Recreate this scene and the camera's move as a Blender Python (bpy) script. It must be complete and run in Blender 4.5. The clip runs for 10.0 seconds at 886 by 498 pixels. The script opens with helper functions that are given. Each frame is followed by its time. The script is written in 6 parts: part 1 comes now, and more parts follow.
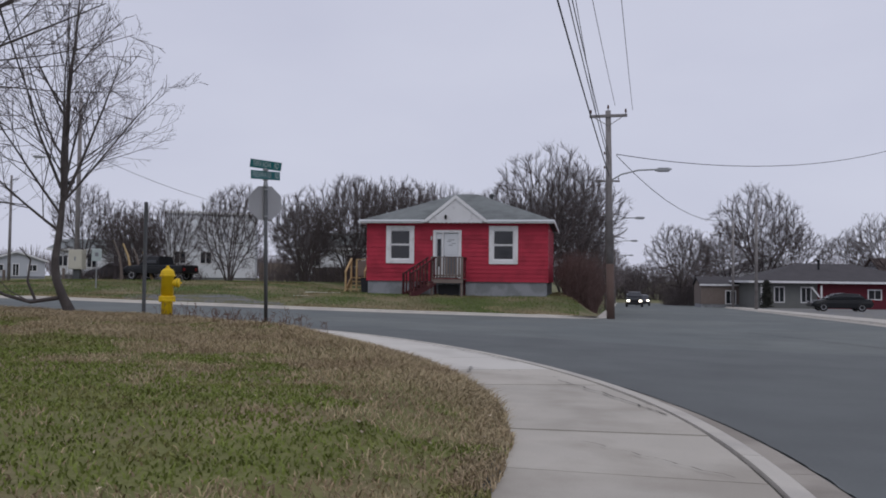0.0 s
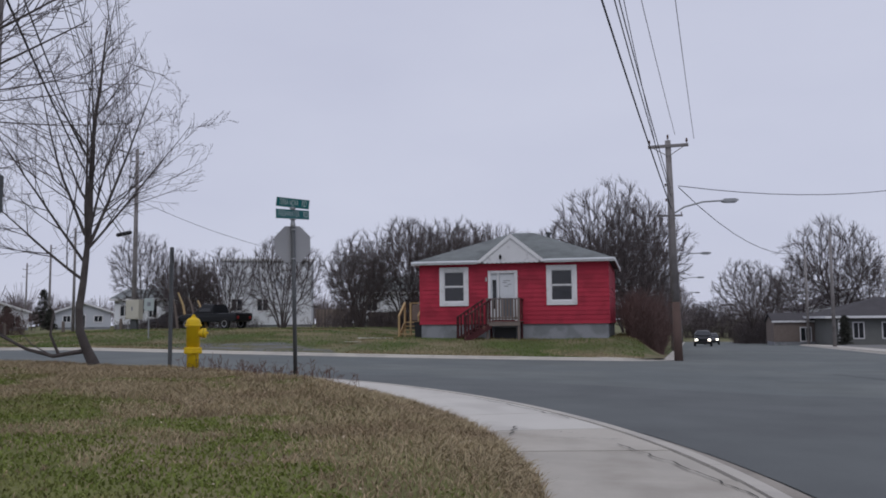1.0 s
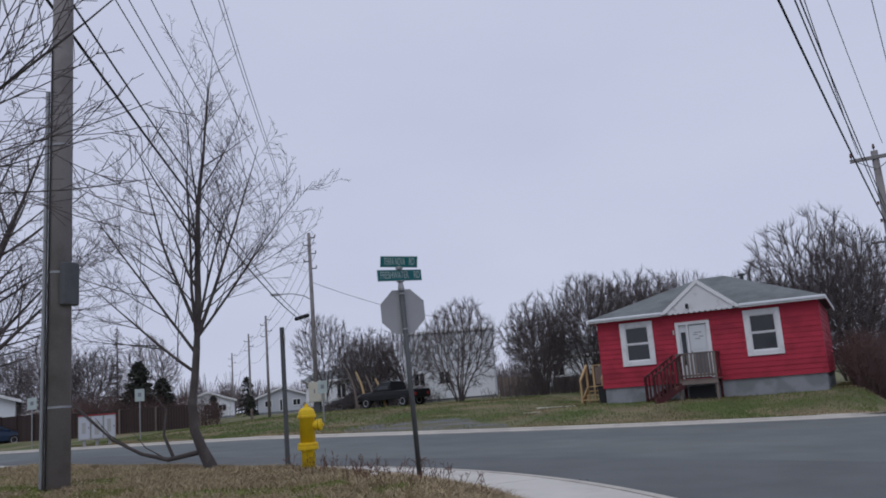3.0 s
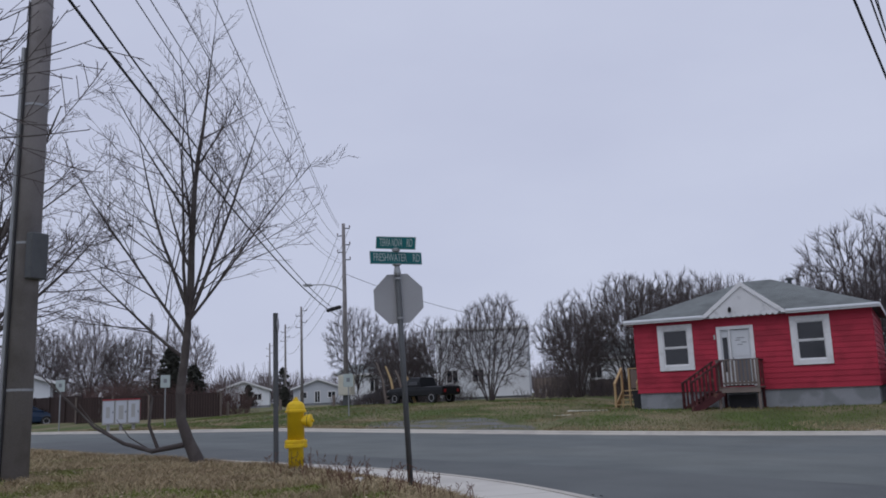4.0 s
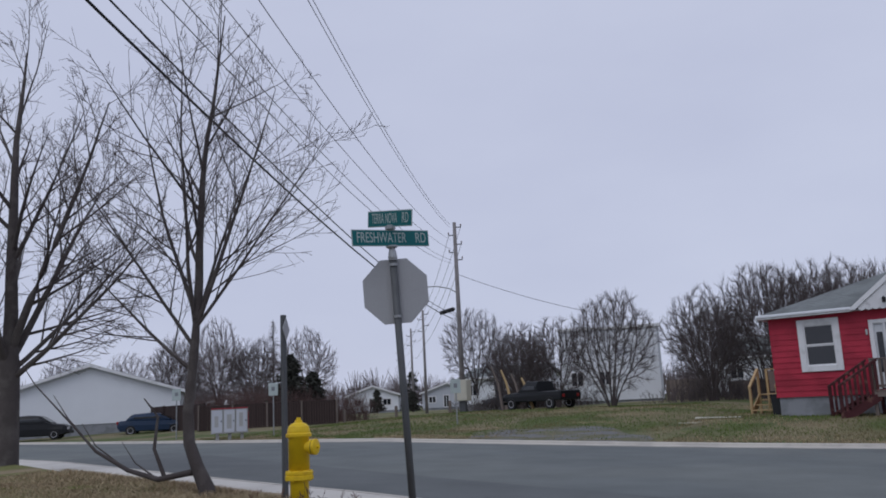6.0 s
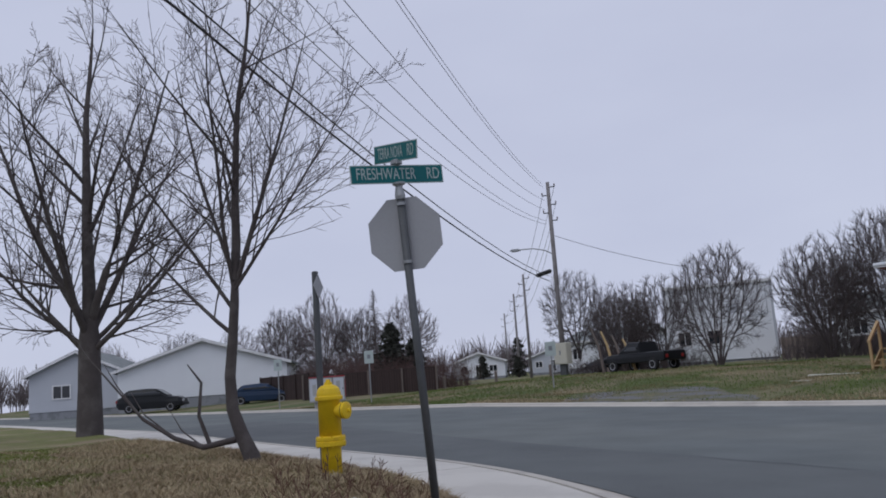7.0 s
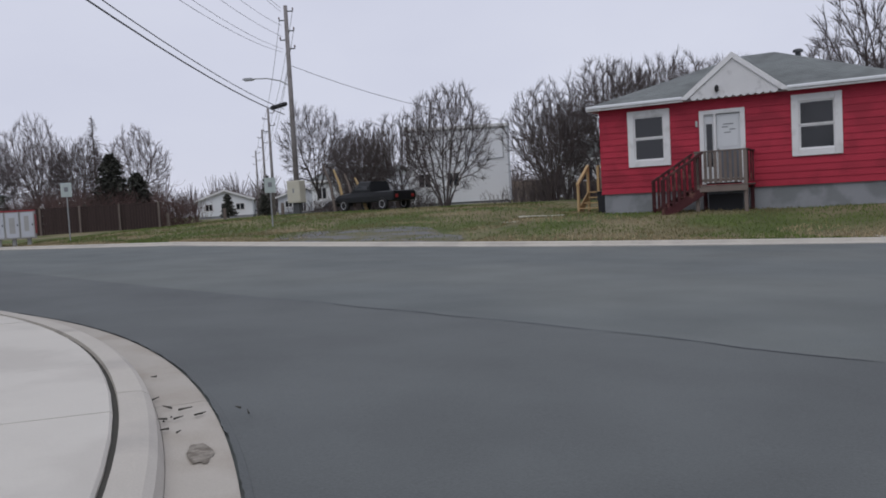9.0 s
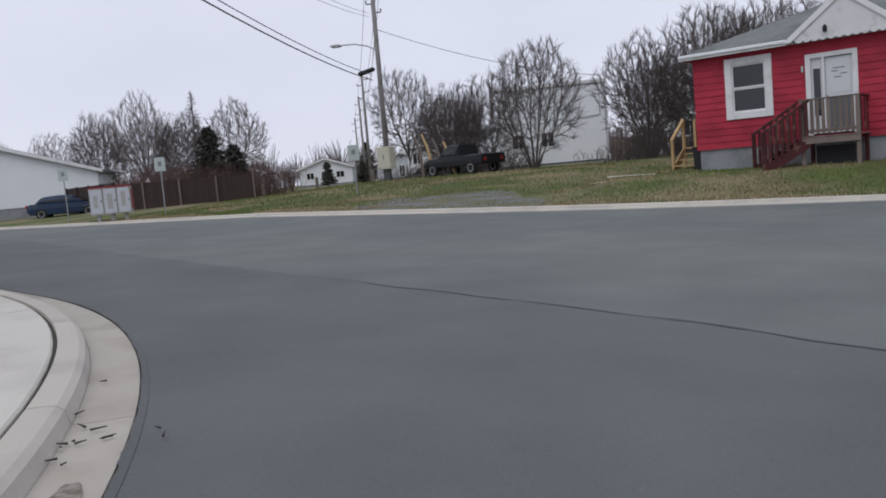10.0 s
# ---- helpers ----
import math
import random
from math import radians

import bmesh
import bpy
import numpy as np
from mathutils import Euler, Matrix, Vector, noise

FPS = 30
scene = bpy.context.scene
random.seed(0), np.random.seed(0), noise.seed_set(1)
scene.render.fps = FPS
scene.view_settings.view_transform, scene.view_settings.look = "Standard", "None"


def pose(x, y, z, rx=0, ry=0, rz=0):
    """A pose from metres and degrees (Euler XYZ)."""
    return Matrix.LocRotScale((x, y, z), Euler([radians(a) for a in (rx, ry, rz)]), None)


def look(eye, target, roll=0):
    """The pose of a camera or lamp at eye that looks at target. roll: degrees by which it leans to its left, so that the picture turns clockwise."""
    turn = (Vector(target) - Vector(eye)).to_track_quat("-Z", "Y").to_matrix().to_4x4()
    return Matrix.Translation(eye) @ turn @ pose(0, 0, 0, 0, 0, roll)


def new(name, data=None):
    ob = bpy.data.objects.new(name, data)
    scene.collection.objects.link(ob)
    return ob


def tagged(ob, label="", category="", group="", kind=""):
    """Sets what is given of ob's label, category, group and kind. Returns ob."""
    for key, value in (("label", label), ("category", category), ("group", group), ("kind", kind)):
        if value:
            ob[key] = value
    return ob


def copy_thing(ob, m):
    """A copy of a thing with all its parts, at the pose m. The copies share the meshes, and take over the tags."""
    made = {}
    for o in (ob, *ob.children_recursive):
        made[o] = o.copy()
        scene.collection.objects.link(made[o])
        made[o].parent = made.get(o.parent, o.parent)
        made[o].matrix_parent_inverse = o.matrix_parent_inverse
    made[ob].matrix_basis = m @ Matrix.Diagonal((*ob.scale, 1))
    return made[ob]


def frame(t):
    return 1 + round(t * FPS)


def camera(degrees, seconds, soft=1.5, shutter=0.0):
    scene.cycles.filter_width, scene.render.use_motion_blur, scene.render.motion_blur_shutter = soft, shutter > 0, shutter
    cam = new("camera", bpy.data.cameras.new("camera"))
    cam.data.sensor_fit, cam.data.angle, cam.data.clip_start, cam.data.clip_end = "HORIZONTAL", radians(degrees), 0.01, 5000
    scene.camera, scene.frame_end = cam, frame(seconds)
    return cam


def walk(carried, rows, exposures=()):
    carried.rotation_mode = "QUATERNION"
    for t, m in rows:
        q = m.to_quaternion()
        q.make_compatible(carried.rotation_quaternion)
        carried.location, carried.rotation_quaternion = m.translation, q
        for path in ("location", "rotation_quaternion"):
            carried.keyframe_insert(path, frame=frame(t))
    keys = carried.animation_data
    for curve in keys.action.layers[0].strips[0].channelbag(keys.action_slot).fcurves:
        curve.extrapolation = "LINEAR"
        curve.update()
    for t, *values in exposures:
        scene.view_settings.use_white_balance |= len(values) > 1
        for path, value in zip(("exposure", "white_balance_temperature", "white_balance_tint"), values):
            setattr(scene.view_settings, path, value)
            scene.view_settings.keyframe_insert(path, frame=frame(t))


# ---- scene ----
cam = camera(56.3, 10.0, soft=1.8)

PATH = [
    (0, (2.52, 0.294, 0.828), (2.199, 2.266, 0.897), 0.7),
    (0.5, (2.568, 1.036, 0.85), (2.235, 3.003, 0.993), 0.0),
    (1, (2.567, 1.726, 0.857), (2.103, 3.664, 1.028), -0.5),
    (1.5, (2.602, 2.435, 0.937), (2.124, 4.362, 1.183), -1.4),
    (2, (2.591, 3.154, 0.992), (1.978, 5.017, 1.386), -3.7),
    (2.5, (2.504, 3.867, 0.992), (1.752, 5.672, 1.414), -4.5),
    (3, (2.505, 4.559, 0.985), (1.634, 6.327, 1.328), -4.5),
    (3.2, (2.488, 4.836, 0.944), (1.602, 6.596, 1.287), -3.0),
    (4.3, (2.369, 6.334, 1.001), (1.388, 8.043, 1.344), -2.7),
    (4.5, (2.348, 6.649, 1.043), (1.373, 8.361, 1.388), -3.5),
    (5, (2.214, 7.383, 1.07), (1.195, 9.047, 1.511), -2.7),
    (5.5, (2.086, 8.102, 1.096), (1.003, 9.748, 1.439), -2.8),
    (6, (2.126, 8.701, 1.094), (0.895, 10.236, 1.456), -2.8),
    (6.2, (2.091, 8.96, 1.069), (0.821, 10.458, 1.446), -2.9),
    (7.3, (2.038, 10.395, 0.916), (0.589, 11.746, 1.187), -4.5),
    (7.5, (2.016, 10.736, 0.893), (0.723, 12.252, 1.059), -4.8),
    (8, (2.063, 11.431, 0.822), (1.007, 13.128, 0.897), -4.8),
    (8.5, (2.104, 12.049, 0.744), (0.992, 13.71, 0.682), -2.4),
    (9, (2.064, 12.74, 0.74), (1.036, 14.452, 0.624), -3.1),
    (9.5, (2.057, 13.356, 0.772), (1.0, 15.046, 0.605), -1.6),
    (10, (2.158, 13.944, 0.731), (0.919, 15.502, 0.543), -5.0),
]
EXPOSURES = [(0, 0.10, 6450, 9), (1, 0.08, 6350, 9), (2.5, 0.07, 6150, 8.5), (4.3, 0.05, 6120, 8.5), (5, -0.03, 6100, 8.5), (6, 0.05, 6100, 8.5), (7.5, 0.07, 6200, 8.5), (8, 0.09, 6420, 8), (9, 0.26, 6540, 7), (10, 0.43, 6600, 6)]
walk(cam, [(t, look(eye, target, roll)) for t, eye, target, roll in PATH], EXPOSURES)

# ---- light and sky: an even overcast sky, with a very soft high sun behind it ----
world = bpy.data.worlds.new("overcast_sky")
scene.world = world
world.use_nodes = True
wn, wl = world.node_tree.nodes, world.node_tree.links
bg = wn["Background"]
sky = wn.new("ShaderNodeTexSky")
sky.sky_type, sky.sun_disc, sky.sun_elevation, sky.sun_rotation = "NISHITA", False, radians(48), radians(200)
coord = wn.new("ShaderNodeTexCoord")
cloud = wn.new("ShaderNodeTexNoise")
cloud.inputs["Scale"].default_value, cloud.inputs["Detail"].default_value, cloud.inputs["Roughness"].default_value = 2.2, 5.0, 0.5
stretch = wn.new("ShaderNodeMapping")
stretch.inputs["Scale"].default_value = (1.0, 1.0, 2.6)
ramp = wn.new("ShaderNodeValToRGB")
ramp.color_ramp.elements[0].position, ramp.color_ramp.elements[0].color = 0.25, (5.05, 5.15, 6.35, 1)
ramp.color_ramp.elements[1].position, ramp.color_ramp.elements[1].color = 0.75, (5.75, 5.85, 6.95, 1)
veil = wn.new("ShaderNodeMix")
veil.data_type = "RGBA"
veil.inputs[0].default_value = 0.96
wl.new(coord.outputs["Generated"], stretch.inputs["Vector"])
wl.new(stretch.outputs["Vector"], cloud.inputs["Vector"])
wl.new(cloud.outputs["Fac"], ramp.inputs["Fac"])
wl.new(sky.outputs["Color"], veil.inputs[6])
wl.new(ramp.outputs["Color"], veil.inputs[7])
wl.new(veil.outputs[2], bg.inputs["Color"])
bg.inputs["Strength"].default_value = 0.1
sun = new("sun", bpy.data.lights.new("sun", "SUN"))
sun.data.energy, sun.data.angle, sun.data.color = 0.6, radians(40), (1.0, 0.97, 0.93)
sun.matrix_world = look((0, 0, 60), (-10, 42, 0))


# ---- materials ----
def mat(name, base, rough=0.8, var=0.18, scale=6.0, fine=60.0, bump=0.15, metal=0.0, tint=None, tint_scale=0.8, tint_at=0.55, piece=0.0, island=0.0, emit=0.0, dist=0.01, spec=0.3):
    """A procedural surface: grain at two scales, an optional second colour in large patches, and a variation from piece to piece."""
    m = bpy.data.materials.new(name)
    m.use_nodes = True
    n, l = m.node_tree.nodes, m.node_tree.links
    p = n["Principled BSDF"]
    p.inputs["Roughness"].default_value, p.inputs["Metallic"].default_value = rough, metal
    p.inputs["Specular IOR Level"].default_value = spec
    tc = n.new("ShaderNodeTexCoord")

    def noise_of(s, detail=4.0):
        t = n.new("ShaderNodeTexNoise")
        t.inputs["Scale"].default_value, t.inputs["Detail"].default_value = s, detail
        l.new(tc.outputs["Object"], t.inputs["Vector"])
        return t.outputs["Fac"]

    def math_of(op, a, b, clamp=False):
        t = n.new("ShaderNodeMath")
        t.operation, t.use_clamp = op, clamp
        for i, v in enumerate((a, b)):
            if isinstance(v, (int, float)):
                t.inputs[i].default_value = v
            else:
                l.new(v, t.inputs[i])
        return t.outputs[0]

    def mix_of(f, a, b, mode="MIX"):
        t = n.new("ShaderNodeMix")
        t.data_type, t.blend_type = "RGBA", mode
        for i, v in ((0, f), (6, a), (7, b)):
            if isinstance(v, (int, float)):
                t.inputs[i].default_value = v
            elif isinstance(v, tuple):
                t.inputs[i].default_value = (*v, 1)
            else:
                l.new(v, t.inputs[i])
        return t.outputs[2]

    big, small = noise_of(scale), noise_of(fine, 6.0)
    colour = base
    if tint:
        patch = math_of("MULTIPLY", math_of("SUBTRACT", noise_of(tint_scale, 8.0), tint_at - 0.06), 8.0, True)
        colour = mix_of(patch, base, tint)
    both = math_of("ADD", math_of("MULTIPLY", big, 0.55), math_of("MULTIPLY", small, 0.45))
    gain = math_of("ADD", math_of("MULTIPLY", math_of("SUBTRACT", both, 0.5), 4.0 * var), 1.0)
    if piece or island:
        src = n.new("ShaderNodeObjectInfo").outputs["Random"] if piece else n.new("ShaderNodeNewGeometry").outputs["Random Per Island"]
        gain = math_of("MULTIPLY", gain, math_of("ADD", math_of("MULTIPLY", math_of("SUBTRACT", src, 0.5), 2 * (piece or island)), 1.0))
    g = n.new("ShaderNodeCombineColor")
    for i in range(3):
        l.new(gain, g.inputs[i])
    colour = mix_of(1.0, colour, g.outputs[0], "MULTIPLY")
    l.new(colour, p.inputs["Base Color"])
    if bump:
        b = n.new("ShaderNodeBump")
        b.inputs["Strength"].default_value, b.inputs["Distance"].default_value = bump, dist
        l.new(small, b.inputs["Height"])
        l.new(b.outputs["Normal"], p.inputs["Normal"])
    if emit:
        p.inputs["Emission Color"].default_value, p.inputs["Emission Strength"].default_value = (*base, 1), emit
    return m


def glass(name, tone=(0.02, 0.022, 0.026), rough=0.06):
    m = mat(name, tone, rough, 0.05, 2, 8, 0.02, spec=0.6)
    return m


M = {
    "asphalt": mat("asphalt", (0.124, 0.138, 0.136), 0.85, 0.26, 0.8, 70, 0.5, tint=(0.145, 0.158, 0.151), tint_scale=0.16, tint_at=0.5),
    "asphalt_new": mat("newer_asphalt", (0.112, 0.121, 0.121), 0.85, 0.24, 0.8, 70, 0.5, tint=(0.115, 0.125, 0.124), tint_scale=0.2, tint_at=0.5),
    "asphalt_patch": mat("asphalt_patch", (0.055, 0.06, 0.07), 0.8, 0.15, 1.5, 90, 0.3, tint=(0.075, 0.08, 0.088), tint_scale=0.3),
    "tar": mat("tar", (0.03, 0.031, 0.033), 0.7, 0.2, 3, 40, 0.2),
    "gravel": mat("gravel", (0.17, 0.172, 0.178), 0.95, 0.25, 3, 70, 0.5, tint=(0.20, 0.19, 0.155), tint_scale=0.9),
    "concrete_new": mat("pale_concrete", (0.575, 0.55, 0.50), 0.85, 0.07, 1.2, 120, 0.12, tint=(0.51, 0.485, 0.44), tint_scale=1.1, piece=0.03),
    "concrete_old": mat("old_concrete", (0.425, 0.395, 0.345), 0.9, 0.15, 1.5, 110, 0.25, tint=(0.35, 0.32, 0.275), tint_scale=0.9, piece=0.07),
    "kerb": mat("kerb_concrete", (0.49, 0.46, 0.41), 0.9, 0.13, 1.2, 100, 0.25, tint=(0.40, 0.375, 0.34), tint_scale=1.2, piece=0.05),
    "gutter": mat("gutter_concrete", (0.42, 0.39, 0.345), 0.9, 0.12, 1.2, 100, 0.3, tint=(0.35, 0.315, 0.27), tint_scale=1.2, piece=0.06),
    "gutter_old": mat("stained_gutter_concrete", (0.33, 0.30, 0.262), 0.9, 0.16, 1.2, 90, 0.35, tint=(0.25, 0.225, 0.195), tint_scale=1.0, piece=0.08),
    "mud": mat("dried_mud", (0.16, 0.14, 0.115), 0.95, 0.35, 9, 60, 0.4, tint=(0.27, 0.245, 0.21), tint_scale=14, tint_at=0.5),
    "groove": mat("groove_dirt", (0.07, 0.068, 0.06), 0.95, 0.25, 6, 60, 0.3),
    "lawn": mat("lawn_soil", (0.15, 0.155, 0.052), 0.95, 0.35, 1.2, 30, 0.5, tint=(0.24, 0.19, 0.115), tint_scale=0.55, tint_at=0.53, dist=0.03),
    "lawn_far": mat("lawn_far", (0.09, 0.113, 0.036), 0.95, 0.35, 0.8, 18, 0.9, tint=(0.19, 0.165, 0.095), tint_scale=0.28, tint_at=0.5, dist=0.05),
    "brown_grass": mat("brown_dead_grass", (0.31, 0.235, 0.15), 0.9, 0.2, 1.0, 20, 0, island=0.45),
    "grass": mat("grass_blades", (0.155, 0.186, 0.042), 0.8, 0.2, 1.0, 20, 0, tint=(0.205, 0.19, 0.075), tint_scale=0.7, tint_at=0.57, island=0.22),
    "straw": mat("dry_grass", (0.36, 0.295, 0.18), 0.9, 0.2, 1.0, 20, 0, tint=(0.28, 0.215, 0.135), tint_scale=0.9, island=0.3),
    "grass_far": mat("rough_grass", (0.112, 0.155, 0.039), 0.85, 0.25, 0.6, 20, 0, tint=(0.17, 0.145, 0.07), tint_scale=0.35, tint_at=0.54, island=0.35),
    "straw_far": mat("rough_dry_grass", (0.31, 0.25, 0.15), 0.9, 0.25, 0.6, 20, 0, island=0.4),
    "drive": mat("gravel_drive", (0.15, 0.152, 0.152), 0.95, 0.25, 3, 70, 0.5, tint=(0.125, 0.122, 0.07), tint_scale=0.9, tint_at=0.5),
    "leaf": mat("dead_leaves", (0.40, 0.33, 0.25), 0.9, 0.25, 2, 20, 0, island=0.45),
    "weed": mat("dry_weed", (0.14, 0.075, 0.055), 0.9, 0.2, 3, 30, 0),
    "bark": mat("bark", (0.078, 0.067, 0.064), 0.92, 0.25, 4, 45, 0.6, tint=(0.105, 0.094, 0.088), tint_scale=3),
    "bark_dark": mat("dark_bark", (0.10, 0.083, 0.08), 0.92, 0.25, 3, 40, 0.5),
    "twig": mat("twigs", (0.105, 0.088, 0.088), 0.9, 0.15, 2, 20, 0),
    # paler copy of twig: distance haze is put into the colour
    "twig_hazed": mat("hazed_far_twigs", (0.165, 0.14, 0.142), 0.95, 0.15, 1, 10, 0),
    "spruce": mat("spruce_needles", (0.05, 0.052, 0.043), 0.9, 0.3, 2, 30, 0, island=0.4),
    "hedge_twig": mat("reddish_twigs", (0.13, 0.085, 0.078), 0.95, 0.2, 2, 20, 0),
    "pole": mat("grey_pole_wood", (0.235, 0.22, 0.218), 0.9, 0.16, 2, 50, 0.5, tint=(0.18, 0.165, 0.16), tint_scale=1.5),
    "pole_brown": mat("creosoted_wood", (0.11, 0.075, 0.064), 0.9, 0.2, 2, 50, 0.5),
    "wire": mat("black_cable", (0.03, 0.03, 0.033), 0.6, 0.1, 2, 20, 0),
    "wire_thin": mat("bare_wire", (0.10, 0.10, 0.105), 0.5, 0.1, 2, 20, 0),
    "porcelain": mat("insulator_porcelain", (0.10, 0.06, 0.05), 0.3, 0.1, 5, 30, 0),
    "steel": mat("galvanised_steel", (0.33, 0.34, 0.35), 0.5, 0.14, 5, 60, 0.1, metal=0.6),
    "steel_dark": mat("weathered_steel_post", (0.10, 0.105, 0.11), 0.6, 0.2, 6, 70, 0.2, metal=0.3),
    "sign_back": mat("bare_aluminium", (0.36, 0.365, 0.38), 0.55, 0.07, 2.5, 60, 0.05, metal=0.25),
    "sign_green": mat("green_sign_sheeting", (0.006, 0.125, 0.132), 0.5, 0.10, 3, 50, 0.03),
    "sign_white": mat("white_sign_sheeting", (0.40, 0.46, 0.45), 0.5, 0.10, 4, 50, 0.03),
    "sign_red": mat("red_sign_sheeting", (0.45, 0.02, 0.025), 0.45, 0.08, 3, 40, 0),
    "yellow": mat("yellow_hydrant_paint", (0.72, 0.49, 0.012), 0.5, 0.12, 5, 60, 0.15, tint=(0.60, 0.38, 0.02), tint_scale=6, tint_at=0.6),
    "black": mat("black_rubber", (0.02, 0.02, 0.022), 0.6, 0.15, 6, 60, 0.1),
    "red": mat("red_siding", (0.395, 0.027, 0.053), 0.62, 0.10, 1.6, 45, 0.12, tint=(0.31, 0.021, 0.042), tint_scale=1.3, piece=0.06),
    "white": mat("white_paint", (0.72, 0.72, 0.73), 0.6, 0.05, 2, 50, 0.06, tint=(0.60, 0.60, 0.60), tint_scale=2.5, tint_at=0.6),
    "gable": mat("peeling_white_board", (0.66, 0.66, 0.67), 0.7, 0.08, 2, 40, 0.15, tint=(0.42, 0.42, 0.43), tint_scale=2.2, tint_at=0.64),
    "vinyl": mat("white_vinyl", (0.73, 0.75, 0.78), 0.55, 0.05, 0.8, 30, 0.05),
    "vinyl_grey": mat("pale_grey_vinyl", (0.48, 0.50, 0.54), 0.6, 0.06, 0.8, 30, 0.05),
    "shingle": mat("asphalt_shingles", (0.20, 0.217, 0.215), 0.95, 0.2, 2.0, 40, 0.4, tint=(0.16, 0.173, 0.172), tint_scale=0.8, island=0.12),
    "shingle_dark": mat("dark_shingles", (0.07, 0.066, 0.07), 0.95, 0.2, 1.0, 30, 0.4),
    "shingle_brown": mat("brown_shingles", (0.11, 0.085, 0.08), 0.95, 0.2, 1.0, 30, 0.4),
    "foundation": mat("painted_foundation", (0.27, 0.28, 0.30), 0.9, 0.13, 1.2, 40, 0.3, tint=(0.20, 0.21, 0.22), tint_scale=1.4),
    "maroon": mat("maroon_siding", (0.115, 0.016, 0.026), 0.7, 0.1, 1.0, 30, 0.1),
    "porch_grey": mat("grey_green_boards", (0.15, 0.155, 0.15), 0.8, 0.12, 1.5, 40, 0.2),
    "wood_grey": mat("weathered_wood", (0.165, 0.135, 0.12), 0.9, 0.22, 3, 60, 0.4, piece=0.2),
    "wood_red": mat("dark_red_stain", (0.068, 0.019, 0.022), 0.8, 0.25, 3, 60, 0.3, tint=(0.15, 0.075, 0.06), tint_scale=3, tint_at=0.58, piece=0.2),
    "wood_new": mat("fresh_lumber", (0.42, 0.30, 0.155), 0.75, 0.12, 3, 60, 0.2, piece=0.12),
    "fence": mat("brown_fence_boards", (0.045, 0.031, 0.029), 0.9, 0.2, 1, 40, 0.3, piece=0.1),
    "pane": glass("dark_window_glass"),
    "pane_soft": glass("curtained_glass", (0.12, 0.13, 0.15), 0.12),
    "dark": mat("dark_interior", (0.03, 0.03, 0.033), 0.9, 0.1, 2, 20, 0),
    "door": mat("white_door_paint", (0.62, 0.64, 0.66), 0.5, 0.05, 2, 40, 0.04),
    "ink": mat("faded_dark_writing", (0.22, 0.23, 0.25), 0.8, 0.2, 8, 40, 0),
    "paint_black": mat("black_car_paint", (0.014, 0.015, 0.017), 0.35, 0.1, 2, 20, 0, spec=0.2),
    "paint_blue": mat("dark_blue_car_paint", (0.01, 0.026, 0.06), 0.3, 0.1, 2, 20, 0, spec=0.3),
    "paint_grey": mat("grey_car_paint", (0.07, 0.07, 0.078), 0.35, 0.1, 2, 20, 0, spec=0.25),
    "car_glass": glass("car_glass", (0.015, 0.018, 0.022), 0.05),
    "tyre": mat("tyre_rubber", (0.02, 0.02, 0.021), 0.8, 0.2, 5, 40, 0.1),
    "rim": mat("alloy_rim", (0.42, 0.42, 0.44), 0.35, 0.1, 5, 40, 0, metal=0.7),
    "lamp_on": mat("lit_headlight", (1.0, 0.92, 0.78), 0.4, 0.0, 2, 20, 0, emit=6.0),
    "tail": mat("tail_light", (0.30, 0.02, 0.02), 0.3, 0.05, 2, 20, 0),
    "box_beige": mat("beige_enamel", (0.52, 0.50, 0.42), 0.5, 0.08, 3, 40, 0.04),
    "mail_grey": mat("grey_enamel", (0.36, 0.36, 0.35), 0.5, 0.1, 3, 40, 0.04),
    "mail_red": mat("red_enamel", (0.30, 0.03, 0.04), 0.5, 0.1, 3, 40, 0),
    "bin": mat("black_plastic", (0.02, 0.022, 0.024), 0.5, 0.1, 3, 30, 0.05),
    "litter": mat("white_litter", (0.75, 0.75, 0.76), 0.6, 0.05, 10, 50, 0.1),
    "stucco": mat("board_debris", (0.55, 0.54, 0.46), 0.8, 0.2, 4, 40, 0.2),
}


# ---- mesh helpers ----
def link_mesh(name, verts, faces, material, parent=None, label="", smooth=False):
    me = bpy.data.meshes.new(name)
    me.from_pydata([tuple(v) for v in verts], [], [tuple(f) for f in faces])
    me.materials.append(M[material])
    if smooth:
        me.shade_smooth()
    me.update()
    ob = new(name, me)
    if parent:
        ob.parent = parent
    if label:
        ob["label"] = label
    return ob


def part(name, bm, material, parent=None, label="", smooth=False):
    me = bpy.data.meshes.new(name)
    bm.to_mesh(me)
    bm.free()
    me.materials.append(M[material])
    if smooth:
        me.shade_smooth()
    ob = new(name, me)
    if parent:
        ob.parent = parent
    if label:
        ob["label"] = label
    return ob


def thing(name, label, category, at=(0, 0, 0), turn=0.0, group="", kind=""):
    ob = new(name)
    ob.matrix_basis = pose(*at, 0, 0, turn)
    return tagged(ob, label, category, group, kind)


